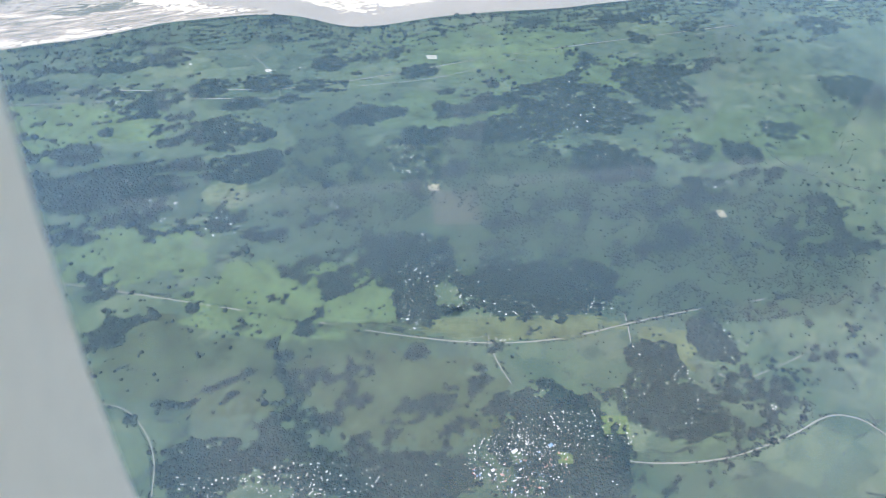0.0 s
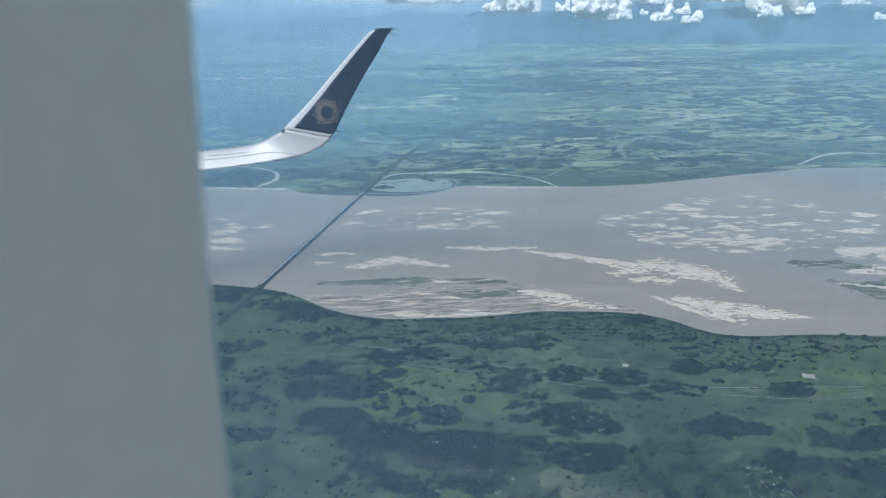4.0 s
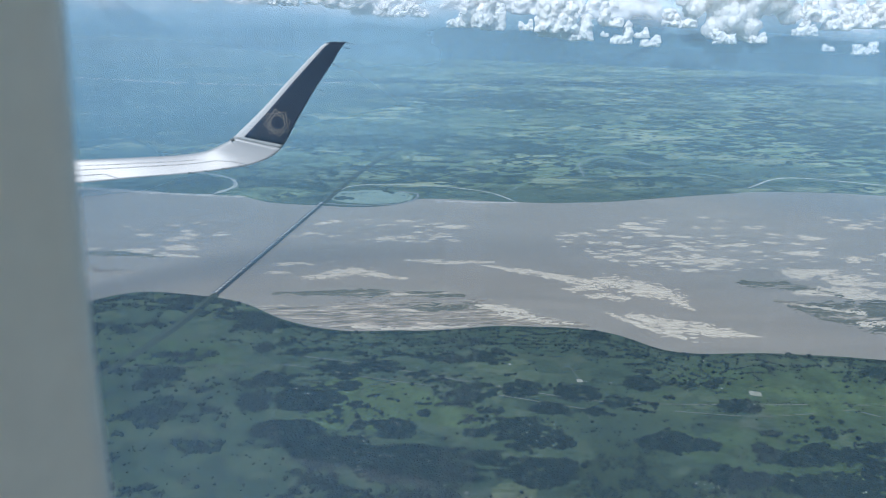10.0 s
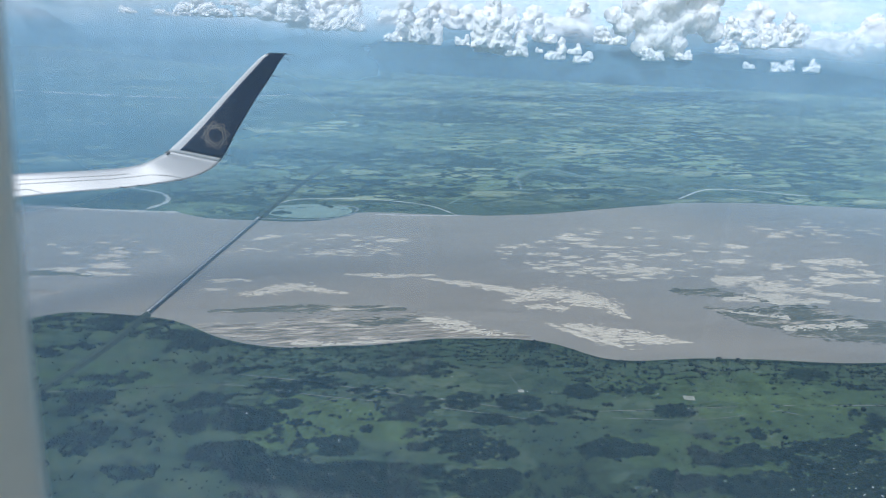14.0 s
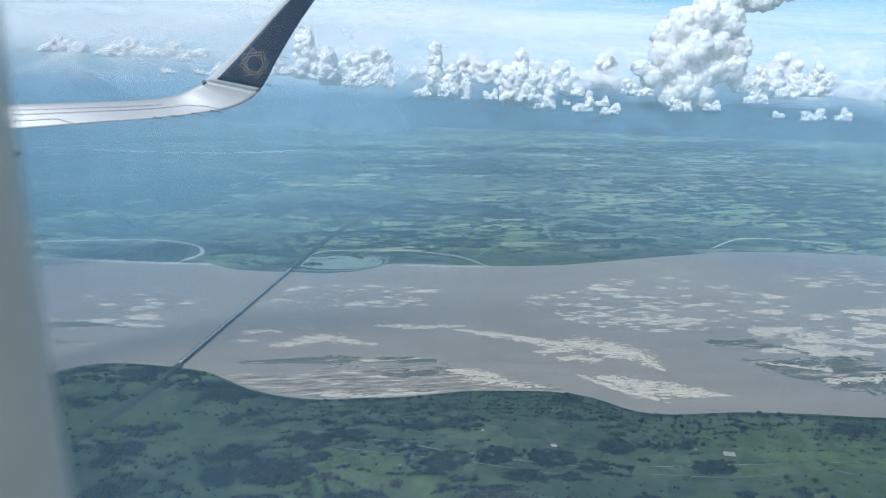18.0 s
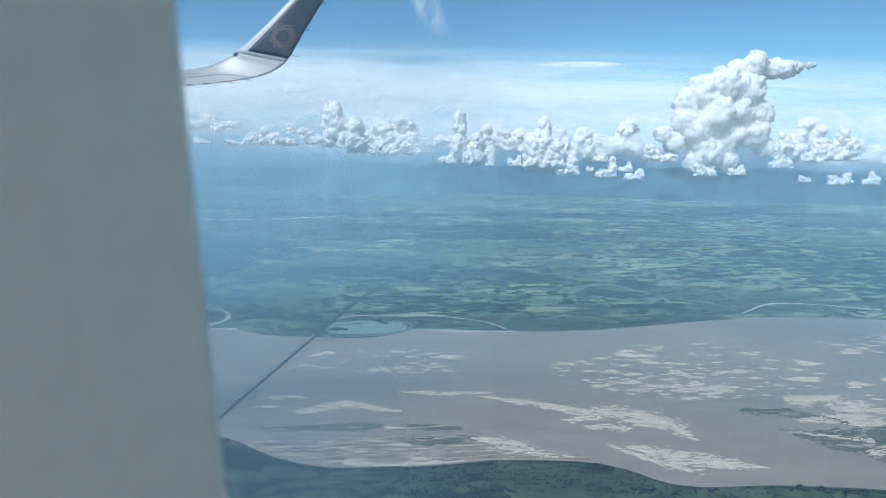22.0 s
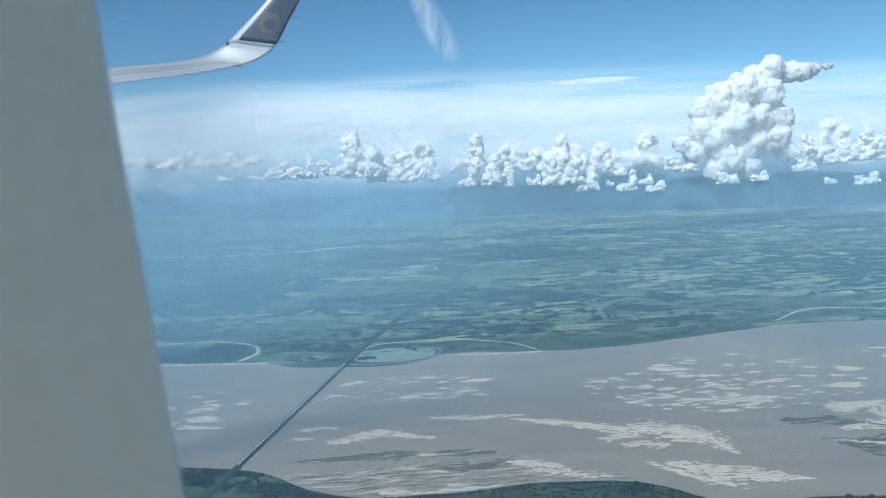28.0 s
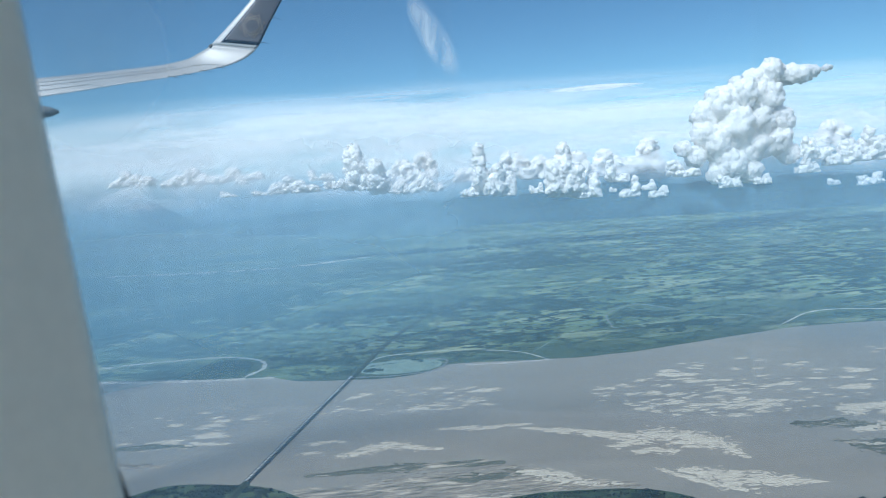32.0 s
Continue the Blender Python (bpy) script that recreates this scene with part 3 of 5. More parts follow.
bar_field(262, 505, 110, 62, 130, 3.6, 22, -6)
bar_field(230, 478, 62, 20, 40, 4.4, 26, -5)
bar_field(480, 545, 70, 34, 40, 4.5, 23, -6)
bar_field(385, 440, 70, 26, 34, 5.2, 27, -8)
bar_field(-170, 530, 70, 34, 22, 5, 24)
bar_field(-60, 470, 40, 20, 8, 3, 25)


MEADOW = make_field("bright_meadow", (0.092, 0.138, 0.062))
GREENF = make_field("green_field", (0.072, 0.112, 0.058))
OLIVE = make_field("olive_field", (0.105, 0.128, 0.062))
TILLED = make_field("tilled_field", (0.060, 0.084, 0.046))
PALE = make_field("stubble_field", (0.115, 0.145, 0.080))


def make_tea():
    m = Mat("plantation", 0.95, spec=0.05)
    f = m.noise(m.coords((1, 1, 0)), 0.9, 8, 0.75)
    g = m.noise(m.coords((1, 1, 0)), 0.05, 4)
    c = m.ramp(f, (0.38, (0.016, 0.030, 0.023)), (0.5, (0.045, 0.072, 0.044)), (0.62, (0.085, 0.115, 0.066)))
    m.color(m.mix(0.5, c, m.ramp(g, (0.35, (0.6, 0.62, 0.65)), (0.65, (1, 1, 1))), "MULTIPLY"))
    return m.m


TEA = make_tea()


def meadow(x, y, rx, ry, turn, material):
    """A field patch that rises a hand's breadth out of the plain along a ragged edge."""
    ob = islet(x, y, rx, ry, turn, material, "meadow", seed=int(abs(x) + abs(y)) % 40 + 1, h=0.25, ragged=0.62, top=0.5, torn=0.35)
    ob.location.z = -0.100
    ob["group"] = "meadows of the plain"
    return tagged(ob, "patch of " + material.name.replace("_", " ") + " on the flat plain", "field")


meadow(12, 203, 26, 15, -25, MEADOW)
meadow(63, 152, 39, 18, -26, MEADOW)
meadow(37, 136, 59, 19, -27, TILLED)
meadow(78, 98, 33, 15, -27, TILLED)
meadow(243, 280, 44, 24, -19, MEADOW)
meadow(266, 244, 61, 18, -20, GREENF)
meadow(328, 154, 56, 24, -22, GREENF)
meadow(190, 232, 46, 17, -22, GREENF)
meadow(176, 180, 50, 30, -24, TEA)
meadow(23, 285, 28, 11, -22, MEADOW)
meadow(131, 106, 34, 5, -26, OLIVE)
meadow(176, 73, 12, 9, -27, OLIVE)
meadow(221, 110, 92, 42, -25, TEA)
meadow(111, 205, 33, 29, -23, TEA)
meadow(-9, 290, 26, 20, -7, MEADOW)
meadow(-109, 342, 32, 17, -7, GREENF)
meadow(231, 291, 83, 17, -7, GREENF)
meadow(111, 229, 20, 22, -22, TEA)
meadow(57, 220, 8, 7, -24, PALE)

# ---------------------------------------------------------------- woods and villages
def crowns(name, pts, size, label, material=WOOD, flat=0.55, seed=0, coarse=False):
    """Many small tree crowns in one mesh."""
    bm = bmesh.new()
    bmesh.ops.create_icosphere(bm, subdivisions=1, radius=1)
    base = np.array([v.co[:] for v in bm.verts])
    faces = np.array([[v.index for v in f.verts] for f in bm.faces])
    bm.free()
    if coarse:
        base = np.array([(1, 0, 0), (0.31, 0.95, 0), (-0.81, 0.59, 0), (-0.81, -0.59, 0), (0.31, -0.95, 0), (0, 0, 1.2)], float) * (1.7, 1, 1)
        faces = np.array([(i, (i + 1) % 5, 5) for i in range(5)])
    rng = np.random.RandomState(seed)
    n, k = len(pts), len(base)
    s = size * rng.lognormal(0, 0.35, n)
    v = base[None] * (1 + rng.uniform(-0.28, 0.28, (n, k, 1)))
    v = v * s[:, None, None] * np.array([1, 1, flat])
    v[:, :, :2] += pts[:, None, :]
    v[:, :, 2] += (s * flat * 0.5)[:, None]
    f = faces[None] + (np.arange(n) * k)[:, None, None]
    me = bpy.data.meshes.new(name)
    me.vertices.add(n * k)
    me.vertices.foreach_set("co", v.ravel())
    nf = n * len(faces)
    me.loops.add(nf * 3)
    me.loops.foreach_set("vertex_index", f.ravel())
    me.polygons.add(nf)
    me.polygons.foreach_set("loop_start", np.arange(nf) * 3)
    me.update(calc_edges=True)
    ob = part(name, me, material)
    return tagged(ob, label, "trees", kind="stuff")


# woods: place, half sizes, turn, fullness
GROVES = []


def grove(x, y, rx, ry, turn, full):
    GROVES.append((x, y, rx, ry, radians(turn), full))


grove(75, 197, 30, 15, -24, 0.42)
grove(109, 156, 21, 17, -25, 0.90)
grove(101, 136, 10, 13, -26, 0.90)
grove(147, 121, 35, 16, -25, 0.85)
grove(10, 106, 13, 10, -28, 0.95)
grove(53, 80, 39, 8, -28, 0.80)
grove(114, 61, 26, 22, -28, 0.80)
grove(168, 70, 12, 10, -27, 0.90)
grove(196, 68, 10, 12, -26, 0.90)
grove(159, 52, 22, 12, -27, 0.85)
grove(198, 32, 23, 8, -27, 0.40)
grove(314, 212, 33, 22, -20, 0.75)
grove(248, 209, 33, 18, -21, 0.70)
grove(232, 168, 22, 15, -23, 0.95)
grove(307, 148, 12, 10, -22, 0.90)
grove(347, 152, 17, 10, -22, 0.90)
grove(195, 212, 25, 9, -22, 0.85)
grove(434, 160, 25, 20, -21, 0.90)
grove(227, 123, 89, 26, -24, 0.30)
grove(139, 208, 21, 21, -23, 0.35)
grove(283, 124, 25, 17, -23, 0.40)
grove(302, 87, 27, 17, -24, 0.40)
grove(-41, 271, 17.2, 8.5, -3, 0.90)
grove(-20, 254, 21.9, 10.8, -3, 0.90)
grove(9, 248, 30.9, 8.4, -3, 0.90)
grove(21, 237, 30.2, 7.2, -3, 0.80)
grove(10, 268, 10.8, 7.0, -3, 1.00)
grove(-60, 296, 10.1, 9.5, -3, 1.00)
grove(-34, 296, 17.6, 10.6, -3, 0.90)
grove(-54, 315, 9.6, 6.9, -3, 0.80)
grove(-15, 317, 7.0, 4.7, -3, 0.70)
grove(-14, 306, 8.0, 5.0, -3, 0.90)
grove(-112, 325, 10.7, 6.6, -3, 0.80)
grove(-105, 290, 11.8, 14.4, -3, 0.75)
grove(-118, 313, 5.9, 5.1, -3, 0.80)
grove(-81, 292, 6.7, 12.9, -3, 0.45)
grove(-8, 273, 3.7, 3.8, -3, 1.00)
grove(24, 280, 3.5, 3.4, -3, 1.00)
grove(53, 285, 11.9, 11.0, -3, 0.50)
grove(47, 263, 6.2, 3.6, -3, 0.90)
grove(49, 245, 7.0, 5.0, -3, 0.80)
grove(1, 348, 61.0, 13.3, -3, 0.46)
grove(51, 333, 29.8, 10.0, -3, 0.50)
grove(142, 299, 9.2, 6.4, -3, 0.95)
grove(105, 293, 11.9, 7.3, -3, 0.60)
grove(75, 298, 9.9, 7.5, -3, 0.70)
grove(88, 280, 9.6, 4.9, -3, 0.80)
grove(108, 276, 5.4, 3.4, -3, 0.90)
grove(73, 259, 18.4, 12.4, -3, 0.75)
grove(70, 235, 21.4, 9.9, -3, 0.65)
grove(137, 252, 11.8, 5.1, -3, 0.90)
grove(154, 247, 8.4, 4.2, -3, 0.85)
grove(180, 299, 14.3, 11.8, -3, 0.50)
grove(186, 275, 11.8, 5.8, -3, 0.50)
grove(188, 253, 5.4, 3.0, -3, 1.00)
grove(195, 234, 20.3, 5.1, -3, 0.85)
grove(207, 217, 21.3, 6.1, -3, 0.75)
grove(239, 238, 27.2, 5.2, -3, 0.70)
grove(163, 223, 15.0, 4.5, -3, 0.55)
grove(282, 300, 18.6, 8.1, -3, 0.95)
grove(311, 290, 21.8, 9.3, -3, 0.60)
grove(239, 311, 26.0, 4.5, -3, 0.70)
grove(159, 314, 20.5, 6.9, -3, 0.50)
grove(145, 332, 27.9, 7.5, -3, 0.45)


def wood_mask(x, y):
    """Where trees stand: groves, broken belts, hedgerows, and rows of plots along the bank."""
    rough_ = fbm(x / 26, y / 13, 5, 5)
    fine = fbm(x / 7, y / 4, 9, 3)
    edge = 1.5 * (fbm(x / 11, y / 7, 2, 4) - 0.5) + 1.1 * (fbm(x / 3.4, y / 2.6, 3, 3) - 0.5)
    crumb = fbm(x / 1.9, y / 1.6, 21, 2) - 0.5
    clump = fbm(x / 4.4, y / 3.0, 22, 3) - 0.5
    seen = np.clip((x + 10 - 0.25 * (y - 250)) / 40, 0, 1)
    keep = (rough_ + 0.2 * (fine - 0.5) + 0.42 * clump + 0.08 * crumb) > 0.648 + 0.012 * seen - 0.05 * (bank_at(x) - y < 46)
    # thin hedgerows
    hedge = np.abs(fbm(x / 17 + 0.02 * y, y / 8, 24, 3) - 0.5)
    keep |= (hedge < 0.006) & (fine > 0.54)
    for gx, gy, rx, ry, turn, full in GROVES:
        ca, sa = math.cos(turn), math.sin(turn)
        u, v = ((x - gx) * ca + (y - gy) * sa) / rx, (-(x - gx) * sa + (y - gy) * ca) / ry
        keep |= (u * u + v * v + edge < 1) & (fbm(x / 9, y / 5, 14, 4) + 0.55 * clump < full + 0.02 + 0.14 * (full > 0.8))
    gap = bank_at(x) - y
    keep |= (gap < 24) & (x < -60) & (fine > 0.42) & (fbm(x / 10, y / 2.2, 12, 3) > 0.50)
    bend = 26 * (fbm(x / 34, y / 22, 16, 3) - 0.5)
    rows_ = (np.mod(gap + 0.5 * bend, 5.4) < 0.9) | (np.mod(x + 0.5 * gap + bend, 8.5) < 0.9) | (gap < 3.0)
    strip = (gap < 26 + 1.2 * bend) & (x > -50)
    keep = np.where(strip, (rows_ & (fine > 0.33)) | (rough_ + 0.2 * crumb > 0.66), keep)
    return keep & (gap > 1.5)


def wood_points(x0, x1, y0, y1, n, seed):
    rng = np.random.RandomState(seed)
    x, y = rng.uniform(x0, x1, n), rng.uniform(y0, y1, n)
    return np.stack([x, y], 1)[wood_mask(x, y)]


# dark sheets under the groves: shade between trees put into the colour
GROVE_SHADE = plain("undergrowth", (0.021, 0.037, 0.032), 0.95, grain=0.6, amount=0.35, spec=0.05)
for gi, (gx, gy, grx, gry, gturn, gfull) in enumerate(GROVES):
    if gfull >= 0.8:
        ob = islet(gx, gy, grx * 0.74, gry * 0.74, math.degrees(gturn), GROVE_SHADE, "undergrowth", seed=gi + 3, h=0.25, ragged=0.8, top=0.5, torn=0.5)
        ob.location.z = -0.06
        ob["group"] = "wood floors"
        tagged(ob, "undergrowth beneath a grove with tree shade put into its colour", "undergrowth")

FAR_LINE = curve_through(FAR_BANK, 300)


# side channels and roads of the far plain: plan line, width
CREEKS = [
    ([(-330, 720), (-240, 725), (-170, 715), (-140, 690), (-136, 668), (-150, 645)], 7),
    ([(-320, 676), (-240, 655), (-160, 640), (-120, 634)], 9),
    ([(-42, 624), (-20, 668), (20, 672), (80, 662), (120, 640), (138, 612)], 2.6),
    ([(-45, 612), (0, 606), (36, 616), (44, 640), (26, 650)], 4.5),
    ([(130, 640), (180, 690), (250, 700), (330, 720), (380, 700), (400, 650)], 1.2),
    ([(230, 700), (245, 760), (290, 790), (330, 740)], 3.0),
    ([(60, 618), (100, 612), (140, 610)], 5),
    ([(395, 655), (450, 690), (560, 660)], 4),
]


def far_woods(y0, y1, dy, dx, name, label):
    """Woods and tree belts of the plain beyond the river: one low uneven canopy with gaps, drawn out across the plain."""
    ys = np.arange(y0, y1, dy)
    half_ = 0.9 * y1
    xs_ = np.arange(-0.62 * y1, half_, dx)
    x, y = np.meshgrid(xs_, ys)
    rng = np.random.RandomState(int(y0))
    x = x + rng.uniform(-0.45, 0.45, x.shape) * dx
    y = y + rng.uniform(-0.45, 0.45, y.shape) * dy
    wx = x + 40 * (fbm(x / 90, y / 60, 51, 2) - 0.5)
    wy = y + 26 * (fbm(x / 80, y / 50, 52, 3) - 0.5)
    zone = 0.8 * (fbm(wx / 230, wy / 95, 53, 2) - 0.5)
    blob = fbm(wx / 22, wy / 10, 54, 5)
    line = np.abs(fbm(wx / 40 + 0.004 * y, wy / 12, 55, 3) - 0.5)
    crumb = fbm(x / 9, y / 7, 56, 3) - 0.5
    d = np.maximum(blob + 0.75 * zone - 0.592, (0.020 + 0.08 * zone - line) * 1.6) + 0.2 * crumb
    shore = y - np.interp(x, FAR_LINE[:, 0], FAR_LINE[:, 1])
    d = np.where((shore < 34) & (np.abs(x + 60) > 40), np.minimum(d, 0.06 * (fbm(x / 30, y / 5, 57, 3) - 0.52)), d)
    d = np.where(shore < 8, -1, d)
    for line_, w_ in CREEKS:
        for px_, py_ in curve_through(line_, 90):
            d = np.where((x - px_) ** 2 + (0.6 * (y - py_)) ** 2 < (0.45 * w_ + 2.5) ** 2, -1, d)
    inside = np.abs(x) < 0.95 * y
    z = np.where(d > 0, 0.55 + 0.5 * fbm(x / 4, y / 4, 58, 2), -0.4)
    ny_, nx_ = x.shape
    i = (np.arange(ny_ - 1)[:, None] * nx_ + np.arange(nx_ - 1)[None]).ravel()
    q = np.stack([i, i + 1, i + nx_ + 1, i + nx_], 1)
    ok = (d.ravel() > 0) & inside.ravel()
    q = q[ok[q].sum(1) >= 2]
    used = np.unique(q)
    back = np.zeros(nx_ * ny_, int)
    back[used] = np.arange(len(used))
    me = bpy.data.meshes.new(name)
    me.from_pydata(np.stack([x.ravel(), y.ravel(), z.ravel()], 1)[used].tolist(), [], back[q].tolist())
    return tagged(part(name, me, FAR_WOOD), label, "trees", kind="stuff")


# teal instead of leaf green, with some of the haze in the colour
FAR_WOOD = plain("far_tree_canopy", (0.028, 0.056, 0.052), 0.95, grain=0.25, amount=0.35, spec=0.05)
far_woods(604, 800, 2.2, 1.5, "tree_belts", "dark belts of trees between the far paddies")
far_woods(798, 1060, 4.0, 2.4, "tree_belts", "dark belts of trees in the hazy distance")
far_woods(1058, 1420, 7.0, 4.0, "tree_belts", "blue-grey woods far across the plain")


def house_kind(roof, w, d, h):
    """A small house: walls and a pitched roof."""
    ob = anchor("house")
    bm = bmesh.new()
    box(bm, (0, 0, h / 2), (w, d, h))
    part("wall", bm, LIME, ob)
    bm = bmesh.new()
    e, t = 0.08, h * 0.55
    pr = [(-w / 2 - e, -d / 2 - e, h), (w / 2 + e, -d / 2 - e, h), (w / 2 + e, d / 2 + e, h), (-w / 2 - e, d / 2 + e, h),
          (-w / 2 - e, 0, h + t), (w / 2 + e, 0, h + t)]
    vs = [bm.verts.new(p) for p in pr]
    for f in ((0, 1, 5, 4), (2, 3, 4, 5), (1, 2, 5), (3, 0, 4), (3, 2, 1, 0)):
        bm.faces.new([vs[i] for i in f])
    part("roof", bm, roof, ob)
    return ob


HOUSES = [
    tagged(house_kind(TIN, 1.0, 0.7, 0.34), "small house with a pale tin roof among trees", "house", "village houses"),
    tagged(house_kind(RUST, 1.1, 0.75, 0.36), "small house with a faded red roof among trees", "house", "village houses"),
    tagged(house_kind(TIN, 1.9, 0.9, 0.5), "long shed with a bright metal roof in the village", "house", "village houses"),
    tagged(house_kind(BLUE, 1.3, 0.9, 0.42), "house with a blue sheet roof in the village", "house", "village houses"),
]
house_spots = []


def village(cx, cy, rx, ry, count, seed, kinds=(0, 0, 0, 1, 1, 1, 2, 3), turn=0):
    rng = np.random.RandomState(seed)
    for _ in range(count):
        r, a = math.sqrt(rng.uniform()), rng.uniform(0, 6.28)
        u, v = rx * r * math.cos(a), ry * r * math.sin(a)
        c, s = math.cos(radians(turn)), math.sin(radians(turn))
        spot = (cx + u * c - v * s, cy + u * s + v * c, 0.0)
        if spot[1] > bank_at(spot[0]) - 3:
            continue
        house_spots.append((spot, kinds[rng.randint(len(kinds))], rng.uniform(0, 180), 0.27 * rng.lognormal(0, 0.33)))


village(140, 212, 10, 12, 80, 1, turn=-23)
village(97, 62, 17, 11, 380, 2, turn=-28)
village(38, 87, 25, 6, 180, 3, turn=-28)
village(11, 100, 10, 4, 30, 4, turn=-28)
village(96, 129, 5, 7, 40, 5, turn=-26)
village(113, 140, 14, 15, 60, 6, turn=-25)
village(143, 112, 32, 6, 90, 7, turn=-26)
village(80, 190, 43, 18, 120, 8, turn=-24)
village(15, 233, 26, 20, 90, 9, turn=-24)
village(161, 57, 19, 14, 70, 10, turn=-27)
village(119, 62, 22, 10, 220, 11, turn=-28)
village(281, 130, 19, 8, 36, 12, turn=-23)
village(328, 196, 22, 11, 30, 13, turn=-21)
village(257, 206, 30, 16, 36, 14, turn=-21)
village(234, 166, 15, 10, 16, 15, turn=-23)
village(354, 150, 15, 7, 14, 16, turn=-22)
village(331, 122, 20, 9, 16, 17, turn=-23)
village(65, 323, 81, 21, 50, 18, turn=-20)
village(183, 299, 65, 24, 40, 19, turn=-19)
village(203, 65, 10, 8, 26, 20, turn=-26)
village(121, 105, 4, 1, 12, 21, turn=-26)
village(113, 108, 9, 2, 8, 22, turn=-26)
village(192, 36, 4, 2, 8, 23, turn=-27)
village(33, 284, 29, 17, 20, 24, turn=-22)
village(-60, 285, 60, 28, 26, 41)
village(60, 320, 120, 24, 30, 42)
village(240, 295, 60, 22, 16, 43)


for gi, (gx, gy, rx, ry, turn, full) in enumerate(GROVES):
    if full >= 0.7:
        village(gx, gy, rx * 0.95, ry * 0.95, int(rx * ry / 13), 60 + gi, turn=math.degrees(turn))


def far_houses(spots):
    """The many small houses beyond the nearest, in one mesh a roof colour."""
    for k in range(4):
        vs, fs, n = [], [], 0
        for ch in HOUSES[k].children:
            co = np.array([v.co[:] for v in ch.data.vertices])
            for spot, kk, turn, s in spots:
                if kk != k:
                    continue
                c, d = math.cos(radians(turn)) * s, math.sin(radians(turn)) * s
                vs.append(np.stack([co[:, 0] * c - co[:, 1] * d + spot[0], co[:, 0] * d + co[:, 1] * c + spot[1], co[:, 2] * s], 1))
                fs += [[i + n for i in p.vertices] for p in ch.data.polygons]
                n += len(co)
        if vs:
            me = bpy.data.meshes.new("houses")
            me.from_pydata(np.concatenate(vs).tolist(), [], fs)
            tagged(part("houses", me, HOUSES[k].children[1].data.materials[0]), "scattered small village houses", "houses", kind="stuff")


def near_first(h):
    return math.hypot(h[0][0] - 80, h[0][1])


house_spots.sort(key=near_first)


YARD = np.zeros((1960, 900), bool)     # plots of half a metre that a house takes up
for hs in house_spots:
    hx, hy = int((hs[0][0] + 340) * 2), int(hs[0][1] * 2)
    if 1 < hx < 1958 and 1 < hy < 898:
        YARD[hx - 1:hx + 2, hy - 1:hy + 2] = True


def built_up(x, y):
    return YARD[np.clip(((x + 340) * 2).astype(int), 0, 1959), np.clip((y * 2).astype(int), 0, 899)]


def canopy(x0, x1, y0, y1, cell, seed, label):
    """The closed leaf roof of the groves: low, uneven, with gaps where houses stand."""
    rng = np.random.RandomState(seed)
    x, y = np.meshgrid(np.arange(x0, x1, cell), np.arange(y0, y1, cell))
    x, y = x + rng.uniform(-0.4, 0.4, x.shape) * cell, y + rng.uniform(-0.4, 0.4, y.shape) * cell
    ok = wood_mask(x.ravel(), y.ravel()).reshape(x.shape) & ~built_up(x, y)
    z = np.where(ok, rng.uniform(0.12, 0.52, x.shape), 0.02)
    ny_, nx_ = x.shape
    i = (np.arange(ny_ - 1)[:, None] * nx_ + np.arange(nx_ - 1)[None]).ravel()
    q = np.stack([i, i + 1, i + nx_ + 1, i + nx_], 1)
    q = q[ok.ravel()[q].sum(1) >= 3]
    used = np.unique(q)
    back = np.zeros(nx_ * ny_, int)
    back[used] = np.arange(len(used))
    me = bpy.data.meshes.new("leaf_canopy")
    me.from_pydata(np.stack([x.ravel(), y.ravel(), z.ravel()], 1)[used].tolist(), [], back[q].tolist())
    return tagged(part("leaf_canopy", me, CANOPY), label, "trees", kind="stuff")


def make_canopy():
    m = Mat("leaf_canopy", 0.95, spec=0.05)
    f = m.noise(m.coords((1, 1, 0)), 0.8, 5, 0.7)
    g = m.noise(m.coords((1, 1, 0)), 0.06, 4, 0.6)
    # bluish leaf tones carry haze in the colour
    c = m.ramp(f, (0.36, (0.008, 0.016, 0.018)), (0.50, (0.019, 0.034, 0.031)), (0.64, (0.040, 0.060, 0.048)))
    m.color(m.mix(0.6, c, m.ramp(g, (0.35, (0.7, 0.75, 0.8)), (0.65, (1.2, 1.15, 1.05))), "MULTIPLY"))
    return m.m


CANOPY = make_canopy()
canopy(-60, 330, 30, 216, 0.52, 41, "closed dark green canopy of the nearer groves")
canopy(-300, 560, 215, 436, 0.66, 42, "dark green canopy of groves and hedgerows near the river")
near_trees = wood_points(-60, 320, 25, 216, 90000, 31)
bank_trees = wood_points(-330, 600, 215, 440, 200000, 32)
crowns("woodland_near", near_trees[~built_up(*near_trees.T)], 0.42, "dense dark green trees round the nearer villages", seed=1, flat=0.8)
crowns("woodland_bank", bank_trees[~built_up(*bank_trees.T)], 0.55, "dark green groves and hedgerows between fields near the river", seed=2, flat=0.8)
rng = np.random.RandomState(6)
bushes = []
for bx, by, brx, bry, bturn, bn in ((221, 110, 92, 42, -25, 11000), (111, 205, 33, 29, -23, 3000), (176, 180, 50, 30, -24, 4000), (111, 229, 20, 22, -22, 1500)):
    r_, a_ = np.sqrt(rng.uniform(0, 1, bn)), rng.uniform(0, 6.283, bn)
    u_, v_ = brx * r_ * np.cos(a_), bry * r_ * np.sin(a_)
    c_, s_ = math.cos(radians(bturn)), math.sin(radians(bturn))
    bushes.append(np.stack([bx + u_ * c_ - v_ * s_, by + u_ * s_ + v_ * c_], 1))
bushes = np.concatenate(bushes)
bushes = bushes[(fbm(bushes[:, 0] / 9, bushes[:, 1] / 7, 44, 3) > 0.44) & ~built_up(*bushes.T)]
